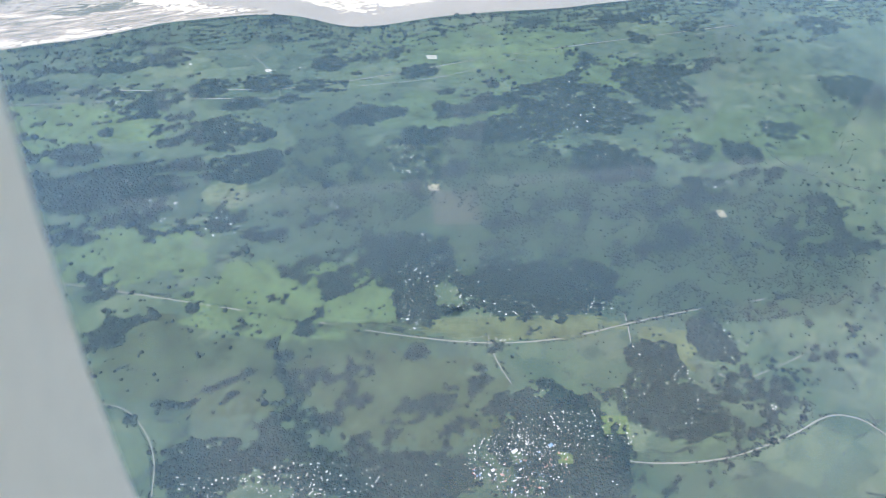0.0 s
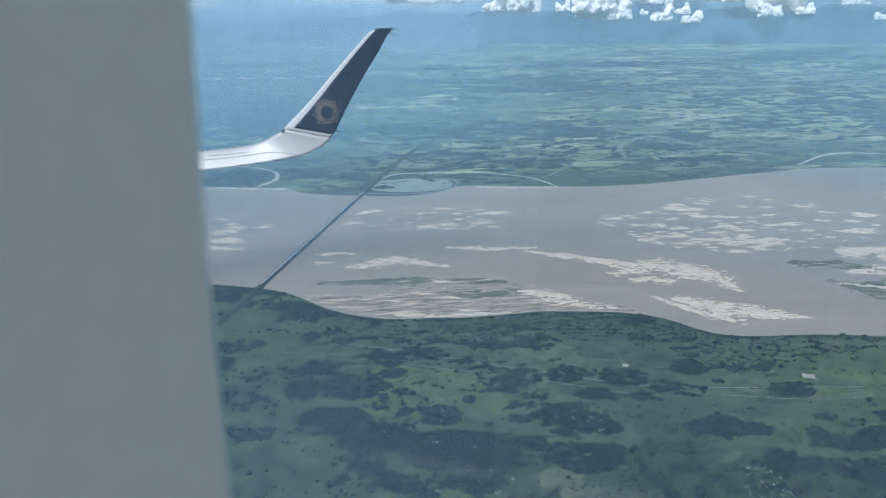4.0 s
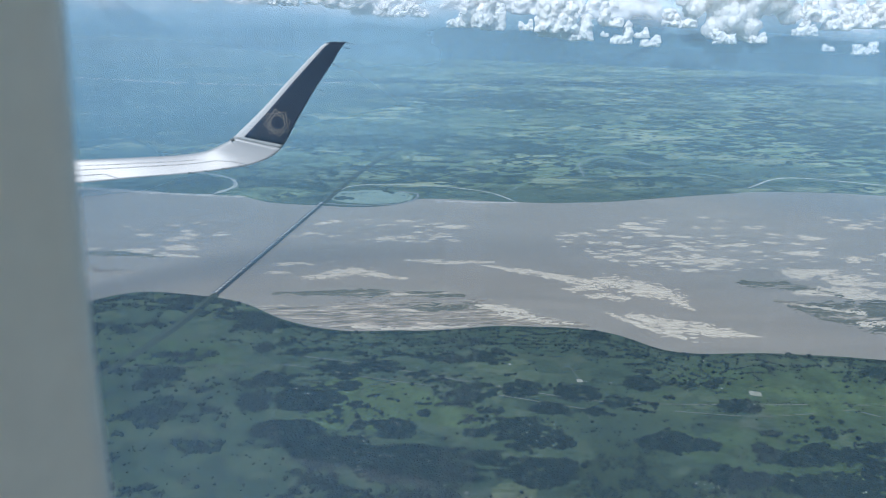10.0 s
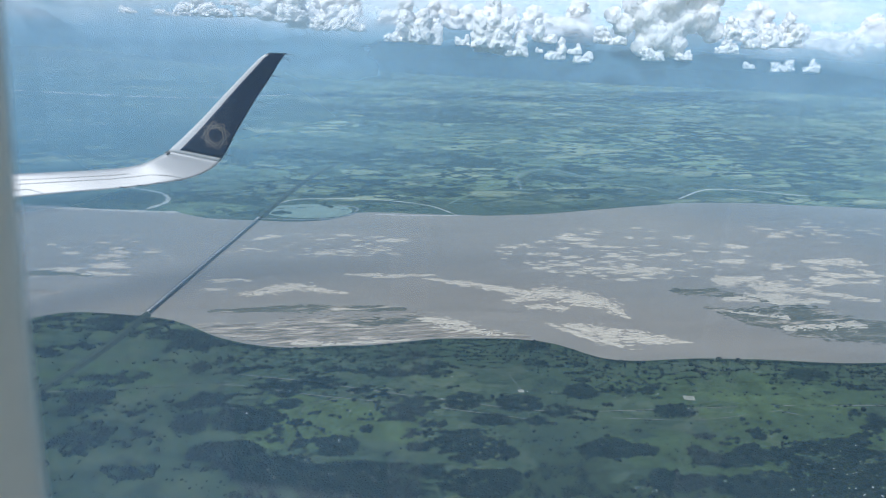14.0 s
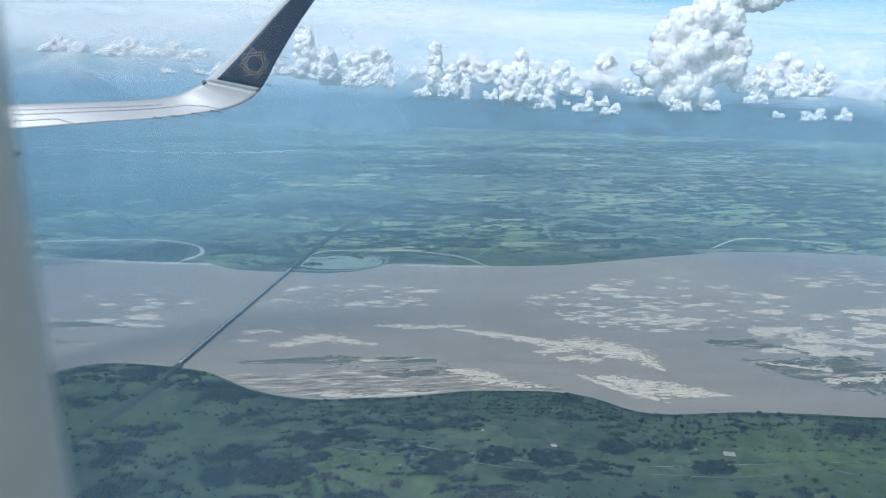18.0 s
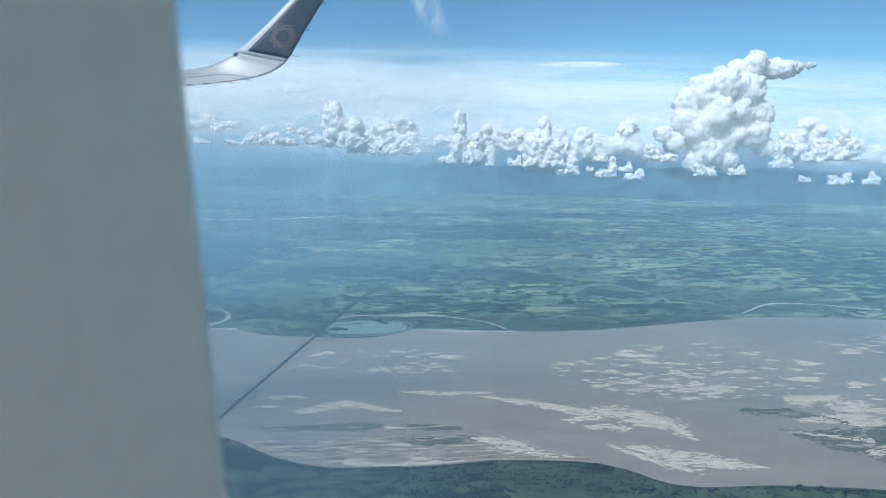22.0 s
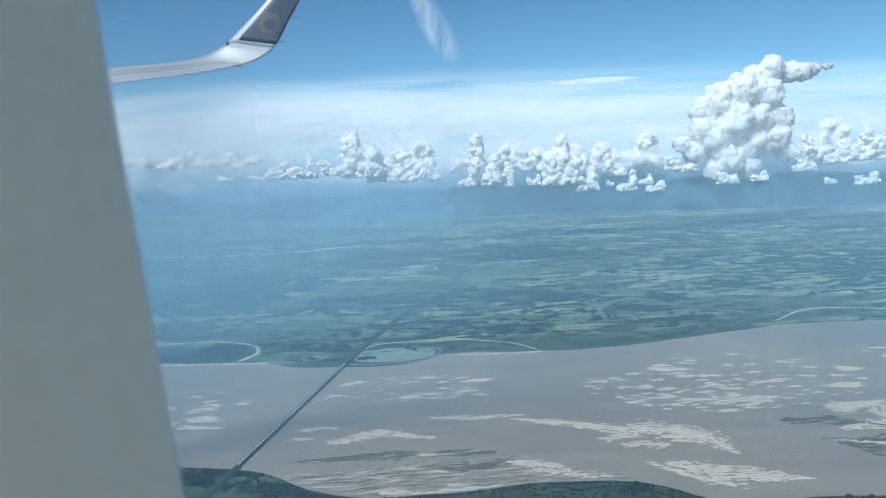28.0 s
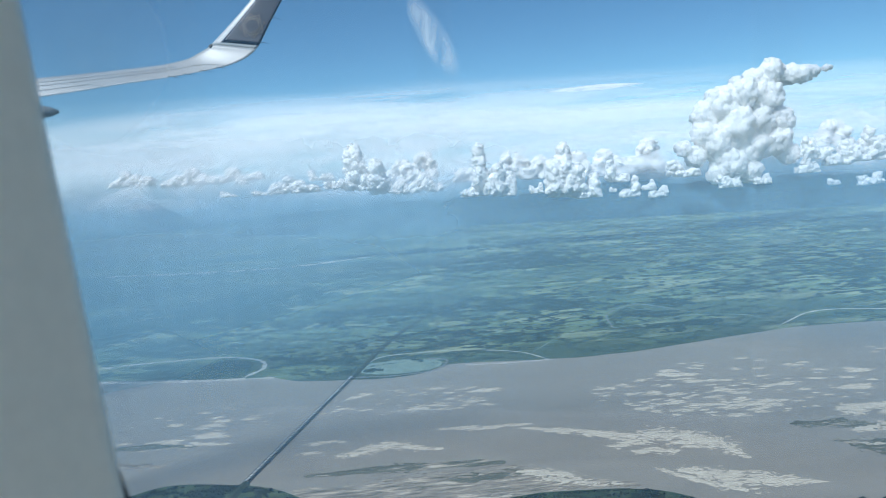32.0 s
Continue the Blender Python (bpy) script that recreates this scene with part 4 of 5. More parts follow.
crowns("plantation_trees", bushes, 0.36, "rows of dark shade trees over the plantation", seed=4, flat=0.8)
lone = np.random.RandomState(5).uniform((-200, 30), (420, 330), (9000, 2))
lone = lone[(fbm(lone[:, 0] / 12, lone[:, 1] / 9, 33, 3) > 0.58) & (lone[:, 1] < bank_at(lone[:, 0]) - 3)]
crowns("scattered_trees", lone, 0.48, "single dark trees scattered over the fields", seed=3, flat=0.8)
for spot, k, turn, s in house_spots[:290]:
    m = Matrix.Translation(spot) @ Matrix.Rotation(radians(turn), 4, "Z")
    ob = copy_thing(HOUSES[k], m)
    ob.scale = (s, s, s)
rng = np.random.RandomState(90)
for cx, cy, spread, count in ((-150, 700, 30, 16), (120, 700, 40, 22), (260, 690, 40, 20), (40, 760, 50, 18), (330, 760, 60, 20), (-60, 820, 60, 16)):
    for _ in range(count):
        house_spots.append(((cx + rng.normal() * spread, cy + rng.normal() * spread * 0.4, 0.0), (0, 0, 2, 1)[rng.randint(4)], rng.uniform(0, 180), rng.uniform(0.5, 0.9)))
far_houses(house_spots[290:])
for ob, spot in zip(HOUSES, ((88, 64, 0), (104, 57, 0), (98, 66, 0), (110, 62, 0))):
    ob.location = spot


# ---------------------------------------------------------------- roads
ROADS = []


def road(pts, width=0.8, material=ROAD, label="pale unpaved road between fields", n=40, z=0.07):
    if len(pts) > 3:
        ROADS.append(pts)
    return tagged(ribbon("road", pts, width * 0.68, z, material, n, 0.06, 0.2), label, "road", kind="structure")


road([(-12.1, 198.9), (20.5, 174.5), (63.1, 142.1), (89.6, 122.0), (115.2, 105.8), (142.9, 94.7), (169.9, 88.9), (206.3, 80.1), (232.9, 72.2)], 0.75, label="main road crossing the green fields")
road([(-43.2, 339.2), (-10.8, 329.4), (56.3, 304.2), (126.7, 282.1), (151.6, 279.7), (192.1, 276.9), (244.2, 273.0), (335.1, 262.0), (421.4, 251.0)], 0.80, label="straight pale road across bright green fields")
road([(148.6, 273.9), (189.7, 266.8), (243.2, 268.8)], 0.50)
road([(242.8, 268.2), (283.1, 240.8), (294.8, 223.8)], 0.60)
road([(107.4, 322.3), (109.5, 303.8), (104.7, 270.1)], 0.45)
road([(125.7, 119.1), (120.2, 112.7), (115.5, 106.3), (113.3, 97.6), (112.3, 87.4)], 0.50)
road([(172.5, 93.3), (169.9, 88.9), (165.0, 81.6)], 0.70, label="pale lane crossing a field")
road([(107.4, 56.8), (124.7, 48.3), (139.5, 39.2), (162.3, 29.4), (189.9, 24.4), (214.6, 20.3), (220.5, 14.6), (222.7, 7.1)], 0.80, label="grey village road lined with houses")
road([(145.4, 188.9), (160.6, 175.2)], 0.50, label="pale track beside a plantation")
road([(170.9, 168.6), (189.5, 152.1), (219.3, 130.6)], 0.50)
road([(208.4, 175.4), (216.7, 159.5), (224.8, 136.4)], 0.45)
road([(256.2, 120.4), (242.9, 111.9), (230.4, 103.9)], 0.50)
road([(118.1, 237.6), (104.6, 227.1), (92.7, 219.1)], 0.45)
road([(156.9, 231.8), (147.7, 224.2)], 0.45)
road([(132.5, 200.0), (119.0, 191.3)], 0.45)
road([(-10.4, 142.1), (-5.3, 137.6), (-1.7, 128.4), (-1.4, 116.5), (-5.3, 104.7)], 0.55, label="curved pale lane beside a white shed")
road([(185.7, 55.4), (189.8, 46.5)], 0.50)
road([(196.3, 47.8), (212.7, 46.0), (231.0, 44.9)], 0.50)
road([(160.6, 175.2), (141.0, 160.7)], 0.35)
road([(224.8, 136.4), (195.4, 111.0)], 0.35)
road([(203.0, 137.9), (180.4, 118.0)], 0.35)
road([(134.3, 148.3), (140.3, 140.3)], 0.40)
road([(325.7, 148.0), (321.7, 131.5), (330.3, 117.9), (352.1, 91.7)], 0.40)
road([(155.1, 204.7), (168.9, 212.2)], 0.50)
road([(-13.1, 271.5), (-6.7, 281.6), (-5.4, 303.0), (12.0, 308.7)], 0.45)
road([(-97.7, 349.9), (-94.1, 329.6)], 0.35)
road([(-141.2, 332.6), (-94.9, 330.8), (-52.5, 330.1), (0.5, 312.8), (57.5, 295.3), (112.2, 275.9)], 0.60)


def roadside():
    """Trees in broken rows beside the longer roads."""
    rng = np.random.RandomState(77)
    rows_ = []
    for line in ROADS:
        p = curve_through(line, max(20, int(np.linalg.norm(np.diff(np.array(line), axis=0), axis=1).sum() / 0.9)))
        d = np.gradient(p, axis=0)
        d /= np.linalg.norm(d, axis=1)[:, None]
        for side in (-1, 1):
            q = p + np.stack([-d[:, 1], d[:, 0]], 1) * side * 0.85 + rng.normal(0, 0.25, p.shape)
            rows_.append(q[fbm(q[:, 0] / 7, q[:, 1] / 7 + side, 6, 3) > 0.5])
    crowns("roadside_trees", np.concatenate(rows_), 0.34, "broken rows of dark trees along the roads", seed=9)


roadside()


def field(x, y, w, d, turn, rgb, label):
    bm = bmesh.new()
    box(bm, (0, 0, 0), (w, d, 0.08))
    ob = part("field", bm, plain("field_soil", rgb, 0.95, grain=0.9, amount=0.25, spec=0.05))
    ob.matrix_world = Matrix.Translation((x, y, 0.10)) @ Matrix.Rotation(radians(turn), 4, "Z")
    return tagged(ob, label, "field", "bare fields")


field(144, 173.5, 22, 22, -24, (0.072, 0.082, 0.058), "bare grey-green square field with a pale edge")
field(141.6, 188.6, 5, 4.5, -24, (0.30, 0.27, 0.17), "small dry yellow field")
field(116, 152, 2.6, 7, -10, (0.2, 0.19, 0.12), "narrow dry strip of field")
field(109.4, 303.8, 3.2, 2.6, 0, (0.34, 0.33, 0.27), "small pale cleared plot beside a road")
field(199, 286, 6, 4, -18, (0.30, 0.30, 0.24), "pale cleared plot in a green field")
field(35.9, 105.4, 2.2, 1.6, 10, (0.5, 0.46, 0.35), "small pale concrete pond in a field")
field(135, 57.5, 10, 7, -28, (0.09, 0.13, 0.05), "open green playing field in the village")
field(112, 56, 6, 4, -28, (0.09, 0.13, 0.05), "open green playing field in the village")
field(258, 118, 4, 5, -20, (0.26, 0.24, 0.16), "small dry yellow field")


# ---------------------------------------------------------------- bridge
def bridge(a, b, spans=41):
    a, b = Vector(a), Vector(b)
    d = b - a
    turn = math.atan2(d.y, d.x)
    l = d.length / spans
    top = anchor("bridge", (0, 0, 0))
    tagged(top, "long grey steel truss bridge on concrete piers over the river", "bridge")
    w, h, z = 2.4, 0.5, 1.7
    bm = bmesh.new()
    box(bm, (0, 0, 0), (l * 0.985, w * 0.86, 0.12))
    deck = finish(bm, False)
    deck.materials.append(PALE_DECK)
    bm = bmesh.new()
    for s in (-1, 1):
        for zz in (0, h):
            box(bm, (0, s * w / 2, zz), (l * 0.97, 0.16, 0.14))
        k = 6
        for i in range(k):
            x0, x1 = -l / 2 + l * i / k, -l / 2 + l * (i + 1) / k
            up = i % 2 == 0
            m = Matrix.Translation(((x0 + x1) / 2, s * w / 2, h / 2)) @ Matrix.Rotation(math.atan2(h, x1 - x0) * (-1 if up else 1), 4, "Y")
            bmesh.ops.create_cube(bm, size=1, matrix=m @ Matrix.Diagonal((math.hypot(h, x1 - x0), 0.1, 0.1, 1)))
    for i in range(3):
        box(bm, (-l * 0.46 + l * 0.46 * i, 0, h), (0.12 if i == 1 else 0.95, w, 0.12))
    truss = finish(bm, False)
    truss.materials.append(STEEL)
    bm = bmesh.new()
    box(bm, (0, 0, -z / 2), (0.42, w * 0.9, z))
    box(bm, (0, 0, -0.1), (0.6, w * 1.1, 0.2))
    box(bm, (0, 0, -z + 0.1), (0.9, w * 1.15, 0.25))
    pier = finish(bm, False)
    pier.materials.append(CONCRETE)
    for i in range(spans):
        c = a + d * ((i + 0.5) / spans)
        for nm, me, zz in (("deck", deck, z), ("truss", truss, z)):
            o = part(nm, me, None, top)
            o.matrix_world = Matrix.Translation((c.x, c.y, zz + 0.1)) @ Matrix.Rotation(turn, 4, "Z")
    for i in range(spans + 1):
        c = a + d * (i / spans)
        o = part("pier", pier, None, top)
        o.matrix_world = Matrix.Translation((c.x, c.y, z)) @ Matrix.Rotation(turn, 4, "Z")
    return top


PALE_DECK = plain("pale_deck", (0.62, 0.62, 0.6), 0.85, grain=2.0)
bridge((-104, 419), (-46, 611))
BANKING = plain("grass_bank", (0.05, 0.07, 0.055), 0.95, grain=0.6, amount=0.3, spec=0.05)


def embankment(pts, width, height, label):
    p = curve_through(pts, 40)
    d = np.gradient(p, axis=0)
    d /= np.linalg.norm(d, axis=1)[:, None]
    nrm = np.stack([-d[:, 1], d[:, 0]], 1)
    bm = bmesh.new()
    rowsv = []
    for i in range(40):
        hgt = height * (1 - i / 39) + 0.1
        rowsv.append([bm.verts.new((*(p[i] + nrm[i] * o * width), z)) for o, z in ((1.6, 0), (0.5, hgt), (-0.5, hgt), (-1.6, 0))])
    for a_, b_ in zip(rowsv, rowsv[1:]):
        for k in range(3):
            bm.faces.new((a_[k], a_[k + 1], b_[k + 1], b_[k]))
    return tagged(part("embankment", bm, BANKING), label, "embankment", kind="structure")


embankment([(-46, 611), (-25, 682), (-1, 750), (30, 815), (80, 885)], 2.2, 1.7, "dark raised approach bank beyond the bridge")
embankment([(-104, 419), (-117, 380), (-138, 335), (-168, 290)], 2.0, 1.7, "dark raised approach bank before the bridge")

# ---------------------------------------------------------------- far-bank channels
CHANNEL = plain("shallow_channel", (0.44, 0.43, 0.38), 0.5, grain=0.05, amount=0.15)
MUD = plain("wet_mud", (0.50, 0.47, 0.41), 0.8, grain=0.08, amount=0.2)
LAGOON = plain("green_shallow", (0.20, 0.27, 0.22), 0.6, grain=0.06, amount=0.25)


def creek(pts, width, material=CHANNEL, label="pale winding side channel beyond the river", z=0.16):
    return tagged(ribbon("creek", pts, width * 0.55, z, material, 60, 0.12, 0.6), label, "creek", kind="structure")


creek(*CREEKS[0])
creek(*CREEKS[1], MUD, "pale muddy shore along the far bank")
creek(*CREEKS[2])
creek(*CREEKS[3], STEEL, "dark curved spit of land at the far bank", 0.2)
creek(*CREEKS[4], LAGOON, "faint winding creek in the far plain")
creek(*CREEKS[5], STEEL, "dark winding creek in the far plain", 0.17)
creek(*CREEKS[6], MUD, "pale muddy shore along the far bank")
creek(*CREEKS[7], MUD, "pale mud flats at the far bank")
islet(0, 632, 34, 18, -4, LAGOON, "lagoon", "pale green shallow lagoon behind a spit", 71, 0.5, 0.2, torn=0.0)
islet(-60, 905, 34, 14, 0, PALE, "mud_flat", "pale bare patch in the far plain", 72, 0.5, 0.6, torn=0.2)
creek([(-900, 1500), (-500, 1380), (-200, 1330), (0, 1400)], 26, MUD, "pale distant river course across the plain")


# ---------------------------------------------------------------- hills
def hills(name, ax, ay, bx, by, depth, crest, seed, label):
    """A long ridge between two plan points, with spurs."""
    n, k = 220, 26
    s, t = np.meshgrid(np.linspace(0, 1, n), np.linspace(0, 1, k))
    dx, dy = bx - ax, by - ay
    ln = math.hypot(dx, dy)
    nx_, ny_ = -dy / ln, dx / ln
    px, py = ax + dx * s + nx_ * depth * t, ay + dy * s + ny_ * depth * t
    z = fbm(px / 170, py / 170, seed, 3) * 1.0 + 0.75 * (0.5 - np.abs(fbm(px / 110, py / 150, seed + 3, 5) - 0.5)) * 1.2 - 0.15
    prof = np.sin(np.pi * np.clip(t, 0, 1)) ** 0.8 * np.clip(np.minimum(s, 1 - s) * 3.5, 0, 1)
    z = z * prof * np.interp(s, np.linspace(0, 1, len(crest)), crest) - 0.5
    v = np.stack([px.ravel(), py.ravel(), z.ravel()], 1)
    i = (np.arange(k - 1)[:, None] * n + np.arange(n - 1)[None]).ravel()
    f = np.stack([i, i + 1, i + n + 1, i + n], 1)
    me = bpy.data.meshes.new(name)
    me.from_pydata(v.tolist(), [], f.tolist())
    ob = part(name, me, HAZY_HILL, smooth=True)
    for p_ in me.polygons:
        p_.use_smooth = True
    return tagged(ob, label, "hills", kind="structure")


hills("hills_near", -520, 1980, 2100, 1330, 300, (20, 40, 44, 38, 46, 52, 48), 3, "low forested hills beyond the plain coloured haze blue")
hills("hills_mid", -900, 2410, 2700, 1620, 420, (50, 62, 50, 58, 72, 66, 70), 5, "second row of hills coloured haze blue")
hills("hills_far", -2600, 3400, 3600, 2050, 700, (14, 50, 84, 80, 96, 92), 8, "distant mountain range coloured haze blue")


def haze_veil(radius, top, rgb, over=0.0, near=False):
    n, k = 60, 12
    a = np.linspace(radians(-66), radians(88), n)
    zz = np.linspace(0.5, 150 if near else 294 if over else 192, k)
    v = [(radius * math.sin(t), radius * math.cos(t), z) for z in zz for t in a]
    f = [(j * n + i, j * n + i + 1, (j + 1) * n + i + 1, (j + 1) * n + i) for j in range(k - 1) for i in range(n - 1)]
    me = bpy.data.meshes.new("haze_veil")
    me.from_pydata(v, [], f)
    tagged(part("haze_veil", me, make_haze_paint(top, rgb, radius, over, near)), "see-through sheet painted as blue haze over the plain", "haze", kind="structure")


# curved sheets at growing distances imitate the haze
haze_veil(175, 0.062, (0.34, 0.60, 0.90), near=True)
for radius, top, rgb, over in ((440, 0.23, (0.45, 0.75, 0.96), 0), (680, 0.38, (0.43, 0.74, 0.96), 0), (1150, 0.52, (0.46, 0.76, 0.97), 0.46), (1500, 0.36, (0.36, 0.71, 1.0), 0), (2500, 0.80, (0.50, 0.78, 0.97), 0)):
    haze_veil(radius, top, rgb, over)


# ---------------------------------------------------------------- clouds
def puff_base():
    bm = bmesh.new()
    bmesh.ops.create_icosphere(bm, subdivisions=2, radius=1)
    v = np.array([x.co[:] for x in bm.verts])
    f = np.array([[x.index for x in g.verts] for g in bm.faces])
    bm.free()
    return v, f


PV, PF = puff_base()


BILLOW, CURL = bpy.data.textures.new("billow", "CLOUDS"), bpy.data.textures.new("curl", "CLOUDS")
BILLOW.noise_scale, BILLOW.noise_depth, BILLOW.noise_type = 14.0, 1, "HARD_NOISE"
CURL.noise_scale, CURL.noise_depth, CURL.noise_type = 5.0, 1, "HARD_NOISE"
TUFT = bpy.data.textures.new("tuft", "CLOUDS")
TUFT.noise_scale, TUFT.noise_depth, TUFT.noise_type = 2.2, 1, "HARD_NOISE"


def cumulus(balls, label, seed, lump=0.22, name="cumulus_cloud", grain=1.5, soften=2, billow=3.0, material=None):
    """A heaped cloud out of many lumpy puffs, flat underneath."""
    rng = np.random.RandomState(seed)
    vs, fs, k = [], [], 0
    for x, y, z, r, floor_ in balls:
        ph = rng.uniform(0, 50, 3)
        q = PV * 2.1 + ph
        d = fbm(q[:, 0] + 0.7 * q[:, 2], q[:, 1] - 0.6 * q[:, 2], seed, 3) - 0.5
        v = PV * (1 + lump * 2 * d[:, None]) * r + (x, y, z)
        low = v[:, 2] < floor_
        v[low, 2] = floor_ + 0.25 * (v[low, 2] - floor_)
        vs.append(v)
        fs.append(PF + k)
        k += len(PV)
    v, f = np.concatenate(vs), np.concatenate(fs)
    me = bpy.data.meshes.new(name)
    me.from_pydata(v.tolist(), [], f.tolist())
    for p_ in me.polygons:
        p_.use_smooth = True
    ob = part(name, me, material or CLOUD)
    rm = ob.modifiers.new("merge", "REMESH")
    rm.mode, rm.voxel_size, rm.use_smooth_shade = "VOXEL", grain, True
    sm = ob.modifiers.new("soften", "SMOOTH")
    sm.factor, sm.iterations = 0.5, soften
    for tex, size in ((BILLOW, 1.0), (CURL, 0.85), (TUFT, 0.42)):
        dm = ob.modifiers.new("billow", "DISPLACE")
        dm.texture, dm.texture_coords, dm.mid_level = tex, "GLOBAL", 0.5
        dm.strength = billow * size
    return tagged(ob, label, "cloud", "heaped clouds")


CY = 1300.0


def heap(u, base, top, half, count, seed, label, y=CY, towers=1, lean=0.0, fine=3.0):
    """A cumulus at bearing u between two slopes: large lumps inside, small ones along its rim, flat underneath."""
    rng = np.random.RandomState(seed)
    balls = []
    zb, zt, w = 200 + base * y, 200 + top * y, half * y
    hgt = zt - zb
    tops = np.linspace(-0.66, 0.66, towers) + rng.uniform(-0.12, 0.12, towers) if towers > 1 else np.array([rng.uniform(-0.2, 0.2)])
    reach = rng.uniform(0.35, 0.8, len(tops))
    reach[rng.randint(len(tops))] = 1.0
    wide = np.clip(rng.uniform(0.8, 1.4, len(tops)) * 1.2 / len(tops), 0.34, 0.85)

    def crest(s):
        best = 0.2 * max(0.0, 1 - s * s)
        for c, r, wd in zip(tops, reach, wide):
            q = abs(s - c) / wd
            if q < 1:
                best = max(best, r * (1 - q ** 2.6) ** 0.5)
        return best

    for i in range(int(count * 9)):
        s = rng.uniform(-1, 1)
        high = crest(s) * hgt
        if high < fine * 0.8:
            continue
        z = high * rng.uniform(0, 1) ** 0.8
        gap = min([d for d in (0.05, 0.1, 0.2, 0.35) for e in (-1, 1) if crest(s + e * d) * hgt < z] + [0.5]) * w
        r = min(high - z, gap) * 0.9
        r = min(max(r, fine * rng.uniform(0.6, 1.3)), hgt * 0.09 + fine * 0.8)
        deep = 0.55 * min(hgt * 0.6, w) * math.sqrt(max(1 - (z / hgt) ** 2, 0.05))
        c = Vector((u * y + s * w + lean * (z / hgt) ** 2 * w, y + rng.uniform(-1, 0.6) * deep, zb + z))
        balls.append((*c, r, zb))
        for _ in range(3):
            d = Vector((rng.normal(), rng.normal() - 0.8, rng.normal() + 0.3)).normalized()
            balls.append((*(c + d * r * 0.9), max(r * rng.uniform(0.25, 0.45), 1.3), zb - 0.5))
    return cumulus(balls, label, seed, 0.3, grain=(0.85 if w < 60 else 1.3) * (y / CY) ** 1.5, soften=2, billow=min(2.2, 0.9 * fine))


def tower(lumps, y, seed, label, kids=60):
    """A great cumulus from its main lumps (bearing, slope, size), each grown over with smaller ones."""
    rng = np.random.RandomState(seed)
    balls = []
    for u, v, r in lumps:
        c, r = Vector((u * y, y + rng.uniform(-0.008, 0.008) * y, 200 + v * y)), r * y
        balls.append((*c, r, 95))
        for _ in range(kids if r > 14 else 12):
            d = Vector((rng.normal(), rng.normal() - 0.5, rng.normal() + 0.35)).normalized()
            s = max(r * rng.uniform(0.16, 0.36), 1.7)
            balls.append((*(c + d * (r * 0.88)), s, 95))
    return cumulus(balls, label, seed, 0.25, grain=1.0, soften=4, billow=2.1, material=GREAT_CLOUD)


tower([(0.584, 0.085, 0.018), (0.603, 0.079, 0.015), (0.563, 0.070, 0.020), (0.618, 0.078, 0.0165), (0.632, 0.078, 0.0140), (0.645, 0.080, 0.0115), (0.657, 0.082, 0.0090), (0.667, 0.084, 0.0066), (0.676, 0.085, 0.0050),
       (0.538, 0.055, 0.025), (0.508, 0.042, 0.026), (0.483, 0.025, 0.021), (0.576, 0.048, 0.024), (0.476, -0.001, 0.018), (0.496, -0.013, 0.028), (0.525, 0.009, 0.030), (0.560, 0.014, 0.024),
       (0.598, 0.013, 0.020), (0.592, -0.015, 0.024), (0.552, -0.024, 0.030), (0.513, -0.046, 0.025), (0.466, -0.034, 0.016), (0.612, -0.040, 0.016), (0.547, -0.062, 0.018), (0.496, -0.062, 0.015), (0.447, -0.022, 0.013)],
      1330, 2, "towering bright white cumulus cloud with a thin arm")
for i, (u, base, top, half, towers) in enumerate((
        (-0.030, -0.046, 0.022, 0.026, 2), (-0.064, -0.042, -0.018, 0.024, 3), (0.000, -0.054, -0.028, 0.026, 3), (0.048, -0.056, -0.026, 0.034, 4),
        (0.148, -0.066, 0.012, 0.019, 2), (0.172, -0.070, -0.034, 0.016, 2), (0.130, -0.068, -0.052, 0.022, 3), (0.266, -0.072, 0.004, 0.027, 3),
        (0.292, -0.082, -0.034, 0.024, 3), (0.262, -0.078, -0.044, 0.021, 2), (0.344, -0.062, -0.028, 0.016, 2), (0.363, -0.086, -0.054, 0.014, 2))):
    heap(u, base, top, half, 12 + 700 * half, 4 + i, "white heaped cloud with billowing towers" if top > 0 else "low white heaped cloud", towers=towers, fine=2.0)
for i, (u, base, top, half) in enumerate((
        (0.406, -0.090, -0.072, 0.0135), (0.220, -0.070, -0.055, 0.010), (0.518, -0.084, -0.062, 0.017), (-0.226, -0.043, -0.034, 0.012), (-0.170, -0.044, -0.026, 0.022),
        (-0.122, -0.044, -0.016, 0.025), (-0.205, -0.026, -0.014, 0.009), (0.685, -0.092, -0.082, 0.010), (0.744, -0.096, -0.076, 0.019), (0.797, -0.096, -0.074, 0.013),
        (0.446, -0.062, -0.036, 0.025), (0.337, -0.077, -0.070, 0.005), (-0.098, -0.028, -0.012, 0.012), (0.392, -0.078, -0.062, 0.010), (0.570, -0.082, -0.066, 0.013),
        (0.640, -0.070, -0.040, 0.018), (0.690, -0.062, -0.022, 0.022), (0.735, -0.058, -0.004, 0.026), (0.655, -0.050, -0.014, 0.020))):
    heap(u, base, top, half, 8 + 500 * half, 30 + i, "small white puff of cloud", towers=2 + i % 2, fine=1.7)
